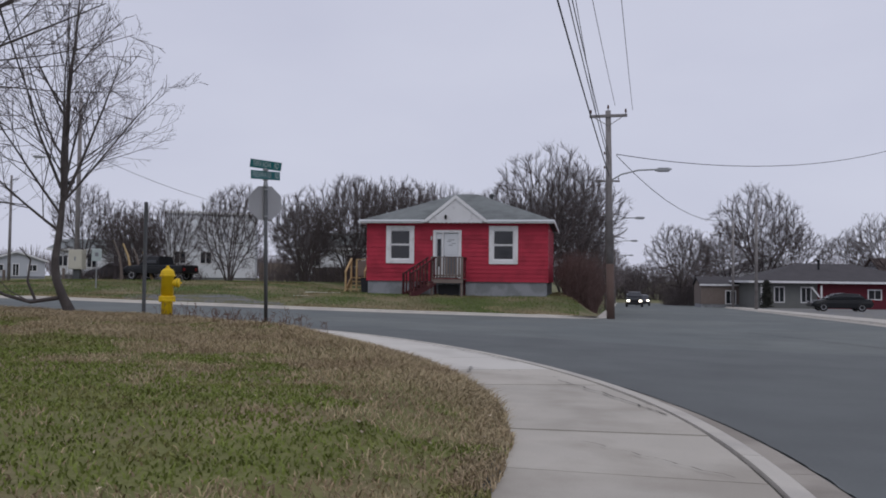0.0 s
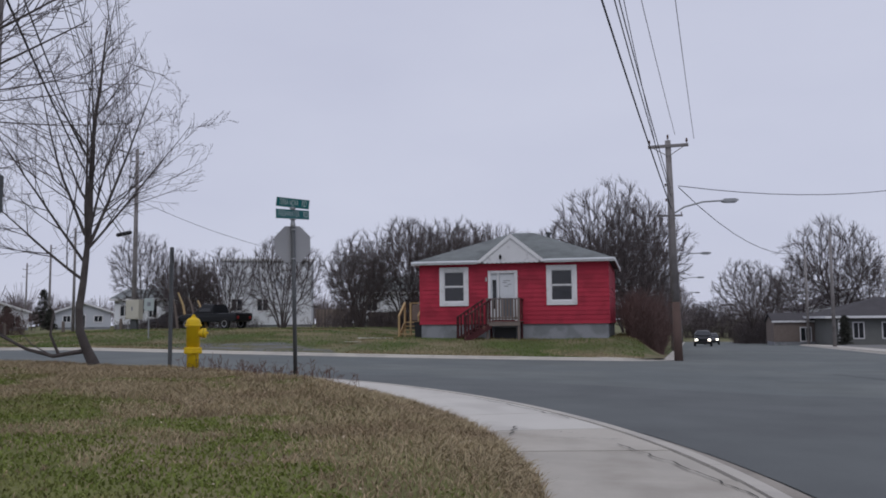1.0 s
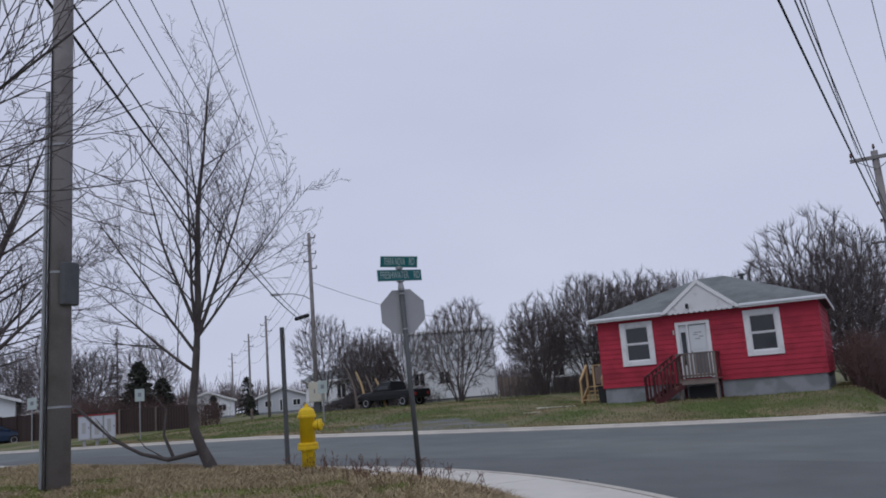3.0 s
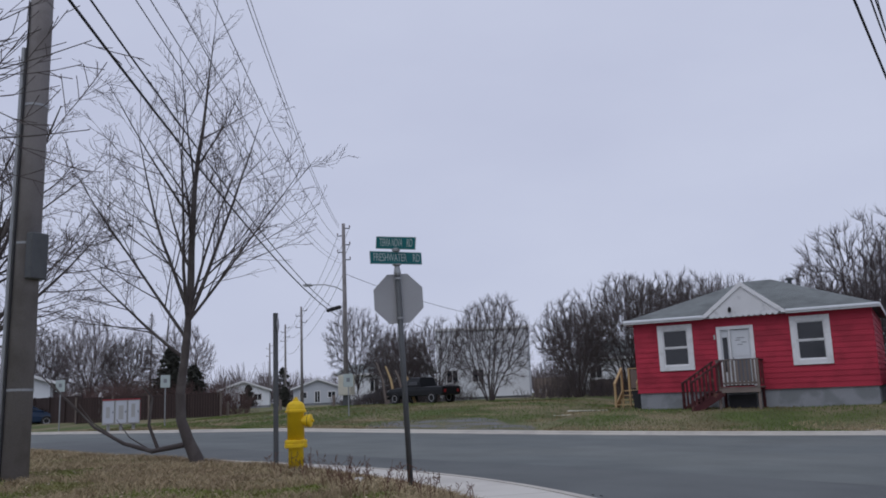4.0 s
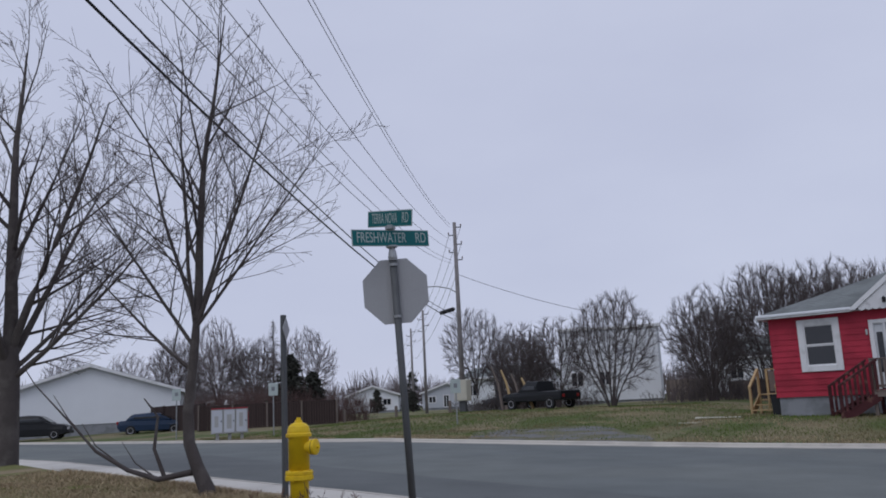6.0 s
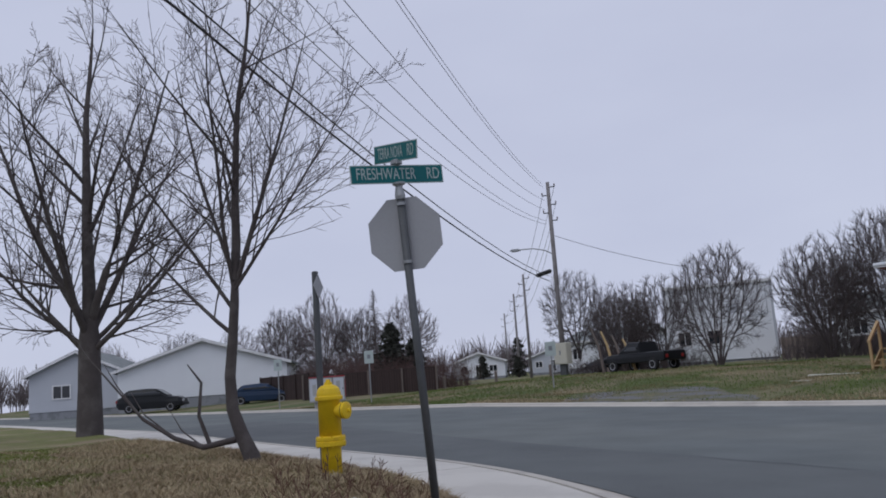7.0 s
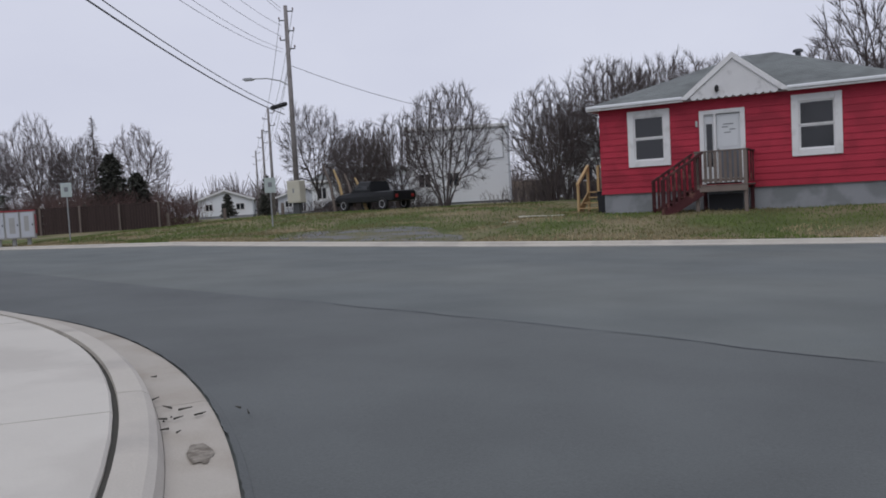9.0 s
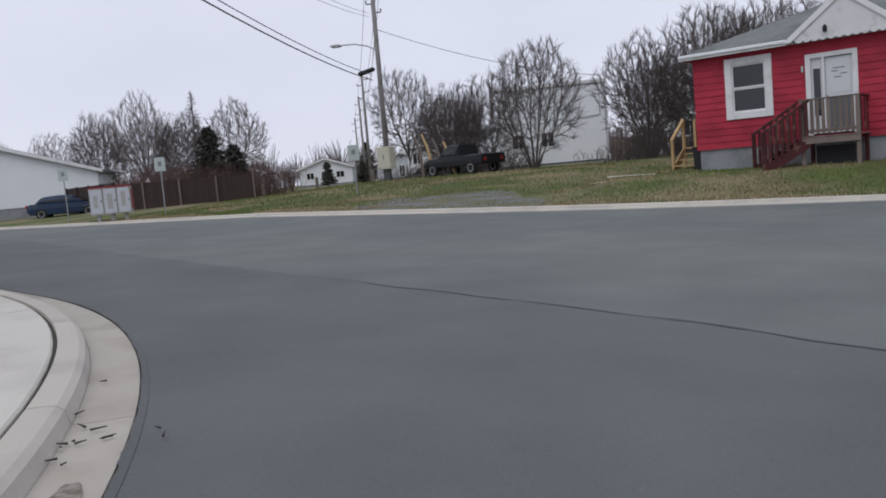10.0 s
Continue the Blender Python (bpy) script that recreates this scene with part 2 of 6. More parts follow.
def box(bm, x0, x1, y0, y1, z0, z1, bevel=0.0, m=None):
    vs = [bm.verts.new((x, y, z)) for x in (x0, x1) for y in (y0, y1) for z in (z0, z1)]
    fs = [bm.faces.new([vs[i] for i in f]) for f in ((0, 1, 3, 2), (4, 6, 7, 5), (0, 4, 5, 1), (2, 3, 7, 6), (0, 2, 6, 4), (1, 5, 7, 3))]
    if bevel:
        es = list({e for f in fs for e in f.edges})
        out = bmesh.ops.bevel(bm, geom=es, offset=bevel, segments=1, affect="EDGES")
        vs = list({v for f in out["faces"] for v in f.verts} | {v for v in vs if v.is_valid})
    if m is not None:
        bmesh.ops.transform(bm, matrix=m, verts=[v for v in vs if v.is_valid])
    return bm


def boxed(*a, bevel=0.0, m=None):
    return box(bmesh.new(), *a, bevel=bevel, m=m)


def prism(bm, outline, y0, y1, axis="y"):
    """An outline of (a, b) pairs pushed from y0 to y1 along an axis."""
    put = {"y": lambda a, b, c: (a, c, b), "x": lambda a, b, c: (c, a, b), "z": lambda a, b, c: (a, b, c)}[axis]
    p = [bm.verts.new(put(a, b, y0)) for a, b in outline]
    q = [bm.verts.new(put(a, b, y1)) for a, b in outline]
    n = len(p)
    bm.faces.new(p)
    bm.faces.new(q[::-1])
    for i in range(n):
        bm.faces.new((p[i], q[i], q[(i + 1) % n], p[(i + 1) % n]))
    bmesh.ops.recalc_face_normals(bm, faces=bm.faces)
    return bm


def revolve(bm, profile, sides=20, m=None):
    """A turned body from (radius, z) pairs."""
    rings = []
    for r, z in profile:
        rings.append([bm.verts.new((r * math.cos(2 * math.pi * k / sides), r * math.sin(2 * math.pi * k / sides), z)) for k in range(sides)])
    for a, b in zip(rings, rings[1:]):
        for k in range(sides):
            bm.faces.new((a[k], a[(k + 1) % sides], b[(k + 1) % sides], b[k]))
    bm.faces.new(rings[0][::-1])
    bm.faces.new(rings[-1])
    if m is not None:
        bmesh.ops.transform(bm, matrix=m, verts=[v for r in rings for v in r])
    return bm


def tube_arrays(runs, sides=4):
    """Verts and faces of tapered tubes; each run is (points, radii)."""
    verts, faces = [], []
    for pts, rad in runs:
        pts = [Vector(p) for p in pts]
        base = len(verts)
        for i, p in enumerate(pts):
            d = (pts[min(i + 1, len(pts) - 1)] - pts[max(i - 1, 0)]).normalized()
            s = d.cross(Vector((0.31, 0.17, 0.93)) if abs(d.z) < 0.9 else Vector((1, 0.13, 0))).normalized()
            u = s.cross(d)
            for k in range(sides):
                a = 2 * math.pi * k / sides
                verts.append(p + rad[i] * (math.cos(a) * s + math.sin(a) * u))
        for i in range(len(pts) - 1):
            for k in range(sides):
                a, b = base + i * sides + k, base + i * sides + (k + 1) % sides
                faces.append((a, b, b + sides, a + sides))
    return verts, faces


def tubes(name, runs, material, parent=None, sides=4, label="", smooth=True):
    v, f = tube_arrays(runs, sides)
    return link_mesh(name, v, f, material, parent, label, smooth)


def lerp(a, b, t):
    return a + (b - a) * t


def smooth(a, b, x):
    t = min(1.0, max(0.0, (x - a) / (b - a)))
    return t * t * (3 - 2 * t)


# ---- the lie of the land ----
def road_z(x, y):
    return -0.28 - 0.02 * min(5.0, max(-20.0, x)) - 0.012 * y - 0.01 * max(0.0, y - 33) + 0.07 * math.exp(-((x + 2) ** 2 + (y - 16) ** 2) / 40)


CX, CY, RAD, TURN_END = -9.55, 5.0, 13.65, radians(82)
ARC = RAD * TURN_END


def corner(u, d):
    """The street corner: u metres along the edge of the asphalt, d metres in from it."""
    if u < 0:
        return CX + RAD - d, CY + u
    if u <= ARC:
        a = u / RAD
        return CX + (RAD - d) * math.cos(a), CY + (RAD - d) * math.sin(a)
    a, s = TURN_END, u - ARC
    return CX + (RAD - d) * math.cos(a) - s * math.sin(a), CY + (RAD - d) * math.sin(a) + s * math.cos(a)


def walk_z(u, d):
    x, y = corner(u, 0)
    return road_z(x, y) + 0.13 + 0.02 * (d - 0.4)


def inner(u):
    """How far in from the asphalt the lawn begins."""
    return lerp(2.08, 1.86, smooth(7, 13, u)) + 0.03 * noise.noise((u * 1.3, 0.5, 0.2))


def lawn_z(u, d):
    x, y = corner(u, d)
    e = d - inner(u)
    bump = 0.05 * noise.noise((x * 0.5, y * 0.5, 0.3)) + 0.02 * noise.noise((x * 2.1, y * 2.1, 0.7))
    return walk_z(u, inner(u)) + 0.016 + (0.2 + bump) * smooth(-0.05, 0.95, e) + 0.10 * smooth(1.5, 5.0, e)


def far_edge(x):
    """The edge of the asphalt on the far side of the side street."""
    y = 32.86 + 0.265 * x + 0.0129 * x * x if x > -10.27 else 31.5 + 0.0016 * (-10.27 - x) ** 1.8
    t = (x - 1.2) / 2.5
    return y + (2.5 * (1 - math.sqrt(max(0.0, 1 - t * t))) if t > 0 else 0)


def main_left(y):
    return 3.68 + 0.05 * (y - 35)


def main_right(y):
    return 13.6 + 0.082 * (y - 33.5)


def far_z(x, y):
    """The ground beyond the side street: a bank up to the houses."""
    s = y - far_edge(min(x, 3.6))
    kerb = road_z(x, far_edge(min(x, 3.6))) + 0.07
    top = 0.0 + 0.42 * smooth(-9.5, -14.0, x) - 0.35 * smooth(-27, -36, x)
    z = kerb + (top - kerb) * smooth(0.6, 7.0 if x > -10 else 13.0, s)
    z += 0.06 * noise.noise((x * 0.3, y * 0.3, 0)) * smooth(0.6, 4, s)
    z -= 0.022 * max(0.0, y - 52) * smooth(-14, -1, x)
    side = road_z(x, y) + 0.1
    return z + (side - z) * smooth(1.6, 3.3, x - 0.05 * (y - 35)) + 0.0004 * max(0, y - 70) * (1 if x < 0 else 0)


def sheet(name, fx, na, nb, material, smooth_it=True):
    """A grid surface: fx(a, b) with a and b from 0 to 1."""
    v = [fx(i / na, j / nb) for i in range(na + 1) for j in range(nb + 1)]
    f = [(i * (nb + 1) + j, (i + 1) * (nb + 1) + j, (i + 1) * (nb + 1) + j + 1, i * (nb + 1) + j + 1) for i in range(na) for j in range(nb)]
    ob = link_mesh(name, v, f, material, smooth=smooth_it)
    if ob.data.polygons[len(ob.data.polygons) // 2].normal.z < 0:
        ob.data.flip_normals()
    return ob


# ground to the horizon, just under everything else
def horizon_ground(a, b):
    r, w = 2600 * a ** 3, 2 * math.pi * b
    x, y = r * math.cos(w), 30 + r * math.sin(w)
    return x, y, min(road_z(min(max(x, -20), 5), min(max(y, -60), 150)), far_z(min(x, 0), 60) if y > 60 and x < 0 else 9) - 0.5


tagged(sheet("ground", horizon_ground, 40, 72, "lawn_far"), "wide grassy ground reaching to the horizon", "ground", kind="structure")
tagged(sheet("road", lambda a, b: (x := lerp(-130, 48, a), y := lerp(-45, 240, b), road_z(x, y))[0:3], 120, 190, "asphalt"),
       "worn grey asphalt road with tar seams", "road", kind="structure")

# near corner: gutter, kerb, groove, pavement slabs and lawn
def strip(name, u0, u1, profile, step, material, parent=None, label=""):
    n = max(1, round((u1 - u0) / step))
    v, f, k = [], [], len(profile)
    for i in range(n + 1):
        u = lerp(u0, u1, i / n)
        for d, dz in profile:
            x, y = corner(u, d)
            v.append((x, y, road_z(*corner(u, 0)) + dz))
    for i in range(n):
        for j in range(k - 1):
            f.append((i * k + j, i * k + j + 1, (i + 1) * k + j + 1, (i + 1) * k + j))
    for e in (0, n):
        f.append(tuple(e * k + j for j in range(k)))
    ob = link_mesh(name, v, f, material, parent, label)
    bm = bmesh.new()
    bm.from_mesh(ob.data)
    bmesh.ops.recalc_face_normals(bm, faces=bm.faces)
    bm.to_mesh(ob.data)
    bm.free()
    return ob


pavement = tagged(new("pavement"), "concrete pavement curving round the street corner", "pavement", kind="structure")
kerb_near = tagged(new("kerb"), "concrete kerb with a gutter round the corner", "kerb", kind="structure")
u = -8.0
while u < 70:
    w = 3.0
    strip("kerb_piece", u + 0.006, u + w - 0.006, [(0.28, -0.05), (0.295, 0.03), (0.315, 0.10), (0.35, 0.125), (0.39, 0.13), (0.485, 0.132), (0.495, 0.05)], 0.25, "kerb", kerb_near)
    strip("gutter_piece", u + 0.004, u + w - 0.004, [(-0.012, -0.1), (0.0, 0.014), (0.03, 0.018), (0.17, 0.015), (0.29, 0.02), (0.30, -0.1)], 0.25, "gutter" if u > 6 else "gutter_old", kerb_near)
    u += w
strip("pavement_joint", -8, 70, [(0.48, 0.10), (0.52, 0.104), (0.545, 0.08)], 0.5, "groove", pavement)
u = -7.6
while u < 70:
    w = 1.55
    old = u < 6.2
    lift = random.uniform(-0.008, 0.008) if old else random.uniform(-0.002, 0.002)
    gap = 0.012 if old else 0.004
    strip("slab", u + gap, u + w - gap, [(0.515, -0.05), (0.517, 0.118 + lift), (0.53, 0.131 + lift), (1.2, 0.143 + lift), (2.0, 0.158 + lift), (2.03, 0.02)], 0.5, "concrete_old" if old else "concrete_new", pavement)
    u += w
tagged(sheet("lawn", lambda a, b: (*corner(uu := lerp(-12, 80, a), dd := inner(uu) + 11.0 * b ** 1.7), lawn_z(uu, dd) - 0.02 * (1 if b == 0 else 0)), 300, 44, "lawn"),
       "patchy corner lawn of green and straw-coloured grass", "lawn", kind="structure")

# far side of the side street: kerb, bank and lawns
def far_lawn(a, b):
    s = 0.42 + 150 * b ** 2.2
    x = lerp(-150, 3.3, 1 - (1 - a) ** 2)
    y = far_edge(min(x, 3.55)) + s
    x = x + (main_left(y) - 3.65) * smooth(0, 3.3, x) if y > 35 else x
    return x, y, far_z(x, y)


tagged(sheet("far_lawn", far_lawn, 200, 90, "lawn_far"), "rough sloping lawn in front of the houses", "lawn", kind="structure")
edge = [(x, far_edge(x)) for x in [-130 + 2.0 * k for k in range(60)] + [-10 + 0.4 * k for k in range(35)] if x < 3.66]
edge += [(main_left(y), y) for y in [36 + 4 * k for k in range(40)]]


def ribbon(name, line, profile, material, parent, lift):
    v, f, k = [], [], len(profile)
    for i, (x, y) in enumerate(line):
        (x0, y0), (x1, y1) = line[max(0, i - 1)], line[min(len(line) - 1, i + 1)]
        t = Vector((x1 - x0, y1 - y0)).normalized()
        for d, dz in profile:
            v.append((x - t.y * d, y + t.x * d, lift(x, y) + dz))
    for i in range(len(line) - 1):
        for j in range(k - 1):
            f.append((i * k + j, (i + 1) * k + j, (i + 1) * k + j + 1, i * k + j + 1))
    return link_mesh(name, v, f, material, parent)


kerb_far = tagged(new("kerb"), "low pale concrete kerb along the opposite pavement edge", "kerb", kind="structure")
for i in range(0, len(edge) - 1, 3):
    ribbon("kerb_piece", edge[i:i + 4], [(-0.02, -0.1), (0.0, 0.02), (0.3, 0.03), (0.34, 0.09), (0.56, 0.1), (0.6, -0.1)], "kerb", kerb_far, road_z)
pave_far = tagged(new("pavement"), "pale concrete pavement and apron at the far corner", "pavement", kind="structure")
corner_line = [p for p in edge if p[0] > 1.2 and p[1] < 120]
for i in range(0, len(corner_line) - 1, 2):
    ribbon("slab", corner_line[i:i + 3], [(0.56, -0.1), (0.57, 0.105), (1.9, 0.115), (1.95, -0.1)], "concrete_new", pave_far, road_z)

# right side of the main road
tagged(sheet("right_verge", lambda a, b: (x := main_right(y := lerp(-45, 240, b)) + 0.5 + 90 * a ** 1.5, y, road_z(x, y) + 0.1 + 0.05 * smooth(0, 0.3, a))[0:3], 30, 80, "gravel"),
       "gravelled verge and forecourts across the main road", "ground", kind="structure")
right_line = [(main_right(y), y) for y in [240 - 5 * k for k in range(57)]]
kerb_right = tagged(new("kerb"), "concrete kerb along the far side of the main road", "kerb", kind="structure")
for i in range(0, len(right_line) - 1, 2):
    ribbon("kerb_piece", right_line[i:i + 3], [(-0.02, -0.1), (0.0, 0.02), (0.25, 0.03), (0.3, 0.12), (0.5, 0.125), (1.9, 0.13), (1.95, -0.1)], "kerb", kerb_right, road_z)


# road seams and a darker patch by the kerb
def on_road(name, line, width, material, label, lift=0.004, seed=1):
    v, f = [], []
    for i, (x, y) in enumerate(line):
        (x0, y0), (x1, y1) = line[max(0, i - 1)], line[min(len(line) - 1, i + 1)]
        t = Vector((x1 - x0, y1 - y0)).normalized()
        w = width * (0.55 + 0.9 * abs(noise.noise((x * 1.7, y * 1.7, seed))))
        for s in (-w, w):
            xx, yy = x - t.y * s, y + t.x * s
            v.append((xx, yy, road_z(xx, yy) + lift))
    f = [(2 * i, 2 * i + 2, 2 * i + 3, 2 * i + 1) for i in range(len(line) - 1)]
    ob = link_mesh(name, v, f, material)
    if ob.data.polygons[0].normal.z < 0:
        ob.data.flip_normals()
    return tagged(ob, label, "road marking", kind="structure")


seam = [(-5.2 + 0.25 * k, 20.65 - 0.062 * k + 0.13 * noise.noise((k * 0.22, 3, 0)) + 0.03 * noise.noise((k * 1.1, 8, 0))) for k in range(75)]
def resurfaced(a, b):
    x = lerp(-24, 8.5, a)
    far = 20.65 - 0.248 * (x + 5.2)
    near = (CY + math.sqrt(RAD ** 2 - (x - CX) ** 2) if CX < x < CX + RAD - 0.02 else 18.75 + 0.12 * (CX - x) if x <= CX else 5.0 - 50 * smooth(4.1, 5.0, x)) + 0.03
    y = lerp(min(near, far - 0.05), far, b)
    return x, y, road_z(x, y) + 0.004


tagged(sheet("road_patch", resurfaced, 130, 24, "asphalt_new"), "darker resurfaced asphalt along the street corner", "road", kind="structure")
on_road("tar_seam", seam, 0.015, "asphalt_patch", "thin dark tar seam across the asphalt", 0.008)
on_road("tar_seam", [(7.5 + 0.12 * k, 26 - 0.42 * k + 0.1 * noise.noise((k * 0.4, 7, 0))) for k in range(34)], 0.03, "tar", "cracked dark seam in the main road")


# ---- the red house ----
HY, HX0, HX1 = 39.37, -7.58, 1.14
WALL0, WALL1, BACK = 0.66, 3.48, 48.0


def window_unit(house, x0, x1, z0, z1, y, glass_mat="pane"):
    """A white sash window with broad trim; its face stands at y and looks towards -y."""
    w = part("window", boxed(x0 + 0.1, x1 - 0.1, y + 0.10, y + 0.14, z0 + 0.1, z1 - 0.1), "dark", house, "white-trimmed double-hung sash window")
    t = 0.2
    for name, a in (("casing", (x0, x0 + t, y - 0.035, y + 0.06, z0, z1)), ("casing", (x1 - t, x1, y - 0.035, y + 0.06, z0, z1)),
                    ("casing", (x0 + t, x1 - t, y - 0.03, y + 0.06, z1 - t, z1)), ("sill", (x0 + t, x1 - t, y - 0.045, y + 0.06, z0, z0 + t))):
        part(name, boxed(*a, bevel=0.008), "white", w)
    xa, xb, za, zb = x0 + t, x1 - t, z0 + t, z1 - t
    mid = (za + zb) / 2
    for zc, zd, off in ((mid, zb, 0.0), (za, mid, 0.02)):
        bm = bmesh.new()
        f = 0.045
        for a in ((xa, xa + f, zc, zd), (xb - f, xb, zc, zd), (xa + f, xb - f, zd - f, zd), (xa + f, xb - f, zc, zc + f)):
            box(bm, a[0], a[1], y + 0.01 + off, y + 0.045 + off, a[2], a[3])
        part("sash", bm, "white", w)
        part("pane", boxed(xa + f, xb - f, y + 0.025 + off, y + 0.031 + off, zc + f, zd - f), glass_mat, w)
    return w


house = thing("house", "small red clapboard bungalow with a grey hip roof and white trim", "house")
openings = [(-6.62, -5.24, 1.49, 3.30), (-1.63, -0.26, 1.49, 3.30), (-4.32, -2.95, 0.80, 3.10)]


def wall_pieces(x0, x1, z0, z1):
    """The runs of one course of the front wall that miss the openings."""
    cuts = [(a + 0.05, b - 0.05) for a, b, c, d in openings if c + 0.05 < z1 and d - 0.05 > z0]
    x = x0
    for a, b in sorted(cuts):
        yield x, a
        x = b
    yield x, x1


bm = bmesh.new()
for x0, x1, z0, z1 in [(HX0, -6.57, WALL0, WALL1), (-6.57, -5.29, WALL0, 1.54), (-6.57, -5.29, 3.25, WALL1), (-5.29, -4.27, WALL0, WALL1), (-4.27, -3.0, WALL0, 0.8), (-4.27, -3.0, 3.05, WALL1),
                       (-3.0, -1.58, WALL0, WALL1), (-1.58, -0.31, WALL0, 1.54), (-1.58, -0.31, 3.25, WALL1), (-0.31, HX1, WALL0, WALL1)]:
    box(bm, x0, x1, HY + 0.02, HY + 0.16, z0, z1)
box(bm, HX0 + 0.02, HX0 + 0.16, HY + 0.16, BACK, WALL0, WALL1)
box(bm, HX1 - 0.16, HX1 - 0.02, HY + 0.16, BACK, WALL0, WALL1)
box(bm, HX0 + 0.16, HX1 - 0.16, BACK - 0.16, BACK, WALL0, WALL1)
part("wall", bm, "red", house, "bright red painted wall")
part("foundation", boxed(HX0 + 0.06, HX1 - 0.06, HY + 0.05, BACK - 0.06, -1.0, WALL0 + 0.01), "foundation", house, "grey painted concrete foundation")
part("floor", boxed(HX0 + 0.2, HX1 - 0.2, HY + 0.2, BACK - 0.2, WALL0 + 0.02, WALL0 + 0.1), "dark", house)
part("partition", boxed(HX0 + 0.2, HX1 - 0.2, HY + 2.2, HY + 2.3, WALL0 + 0.1, WALL1), "dark", house)
courses = 14
ch = (WALL1 - WALL0) / courses
for c in range(courses):
    z = WALL0 + c * ch
    for x0, x1 in wall_pieces(HX0, HX1, z, z + ch):
        bm = bmesh.new()
        j = random.uniform(-0.003, 0.003)
        prism(bm, [(HY - 0.018 + j, z - 0.012), (HY + 0.02, z - 0.012), (HY + 0.02, z + ch - 0.004), (HY + 0.002, z + ch - 0.004), (HY - 0.016 + j, z + 0.02)], x0, x1, "x")
        part("clapboard", bm, "red", house)
    for sx, x in ((-1, HX0), (1, HX1)):
        bm = prism(bmesh.new(), [(x + sx * 0.026, z - 0.012), (x - sx * 0.02, z - 0.012), (x - sx * 0.02, z + ch - 0.004), (x + sx * 0.004, z + ch - 0.004)], HY + 0.0, BACK, "y")
        part("clapboard", bm, "red", house)
for a in openings[:2]:
    window_unit(house, *a, HY - 0.02)
# the entrance: a white frame with a narrow sidelight and a half-glazed door
dr = part("door", boxed(-3.80, -3.10, HY + 0.03, HY + 0.07, 0.84, 2.95), "door", house, "white storm door with a faded notice")
part("door_pane", boxed(-3.74, -3.16, HY + 0.018, HY + 0.028, 1.95, 2.84), "door", dr)
part("door_pane", boxed(-3.74, -3.16, HY + 0.018, HY + 0.028, 0.98, 1.84), "pane_soft", dr)
part("door_handle", boxed(-3.77, -3.745, HY - 0.02, HY + 0.03, 1.78, 1.9, bevel=0.008), "steel_dark", dr)
for k, (xa, xb) in enumerate(((-3.60, -3.30), (-3.64, -3.46), (-3.42, -3.24), (-3.58, -3.38))):
    part("notice_line", boxed(xa, xb, HY + 0.012, HY + 0.018, 2.62 - 0.085 * k, 2.65 - 0.085 * k), "ink", dr)
for a in ((-4.32, -4.18, 0.8, 3.1), (-3.09, -2.95, 0.8, 3.1), (-4.18, -3.09, 2.97, 3.1), (-3.88, -3.81, 0.84, 2.97)):
    part("door_frame", boxed(a[0], a[1], HY - 0.045, HY + 0.1, a[2], a[3], bevel=0.008), "white", house)
part("sidelight", boxed(-4.18, -3.88, HY + 0.04, HY + 0.06, 1.30, 2.97), "door", house)
part("sidelight_pane", boxed(-4.12, -3.94, HY + 0.025, HY + 0.035, 1.35, 2.68), "pane", house)
part("sidelight_panel", boxed(-4.18, -3.88, HY + 0.03, HY + 0.06, 0.84, 1.30), "door", house)
part("nameplate", boxed(-4.43, -4.37, HY - 0.035, HY - 0.024, 2.62, 2.80), "sign_white", house, "small white number plate with a plain bar")

# hip roof with eaves and gutters, as shingle courses
EX0, EX1, EY0, EY1, EZ = HX0 - 0.30, HX1 + 0.30, HY - 0.33, BACK + 0.3, 3.54
RX0, RX1, RY, RZ = -3.75, -2.7, 43.4, 5.22


def roof_face(corners, n, name="shingle_course"):
    """Courses of shingles on a plane from the eave (two corners) to the ridge (two corners)."""
    a, b, c, d = [Vector(p) for p in corners]
    nrm = (b - a).cross(d - a).normalized()
    if nrm.z < 0:
        nrm = -nrm
    for i in range(n):
        t0, t1 = i / n, min(1.0, (i + 1.25) / n)
        p = [a.lerp(d, t0), b.lerp(c, t0), b.lerp(c, t1), a.lerp(d, t1)]
        lo, hi = nrm * 0.016, nrm * 0.006
        q = [p[0] + lo, p[1] + lo, p[2] + hi, p[3] + hi]
        link_mesh(name, p + q, [(4, 5, 6, 7), (0, 1, 5, 4), (1, 2, 6, 5), (3, 0, 4, 7), (2, 3, 7, 6)], "shingle", roof)


roof = part("roof", bmesh.new(), "shingle", house, "grey asphalt-shingled hip roof")
e = [(EX0, EY0, EZ), (EX1, EY0, EZ), (EX1, EY1, EZ), (EX0, EY1, EZ)]
r0, r1 = (RX0, RY, RZ), (RX1, RY, RZ)
bm = bmesh.new()
vs = [bm.verts.new(p) for p in e] + [bm.verts.new(r0), bm.verts.new(r1)]
for f in ((0, 1, 5, 4), (1, 2, 5), (2, 3, 4, 5), (3, 0, 4), (0, 3, 2, 1)):
    bm.faces.new([vs[i] for i in f])
bm.to_mesh(roof.data)
bm.free()
roof_face([e[0], e[1], r1, r0], 24)
roof_face([e[1], e[2], r1, r1], 24)
roof_face([e[3], e[0], r0, r0], 24)
roof_face([e[2], e[3], r0, r1], 24)
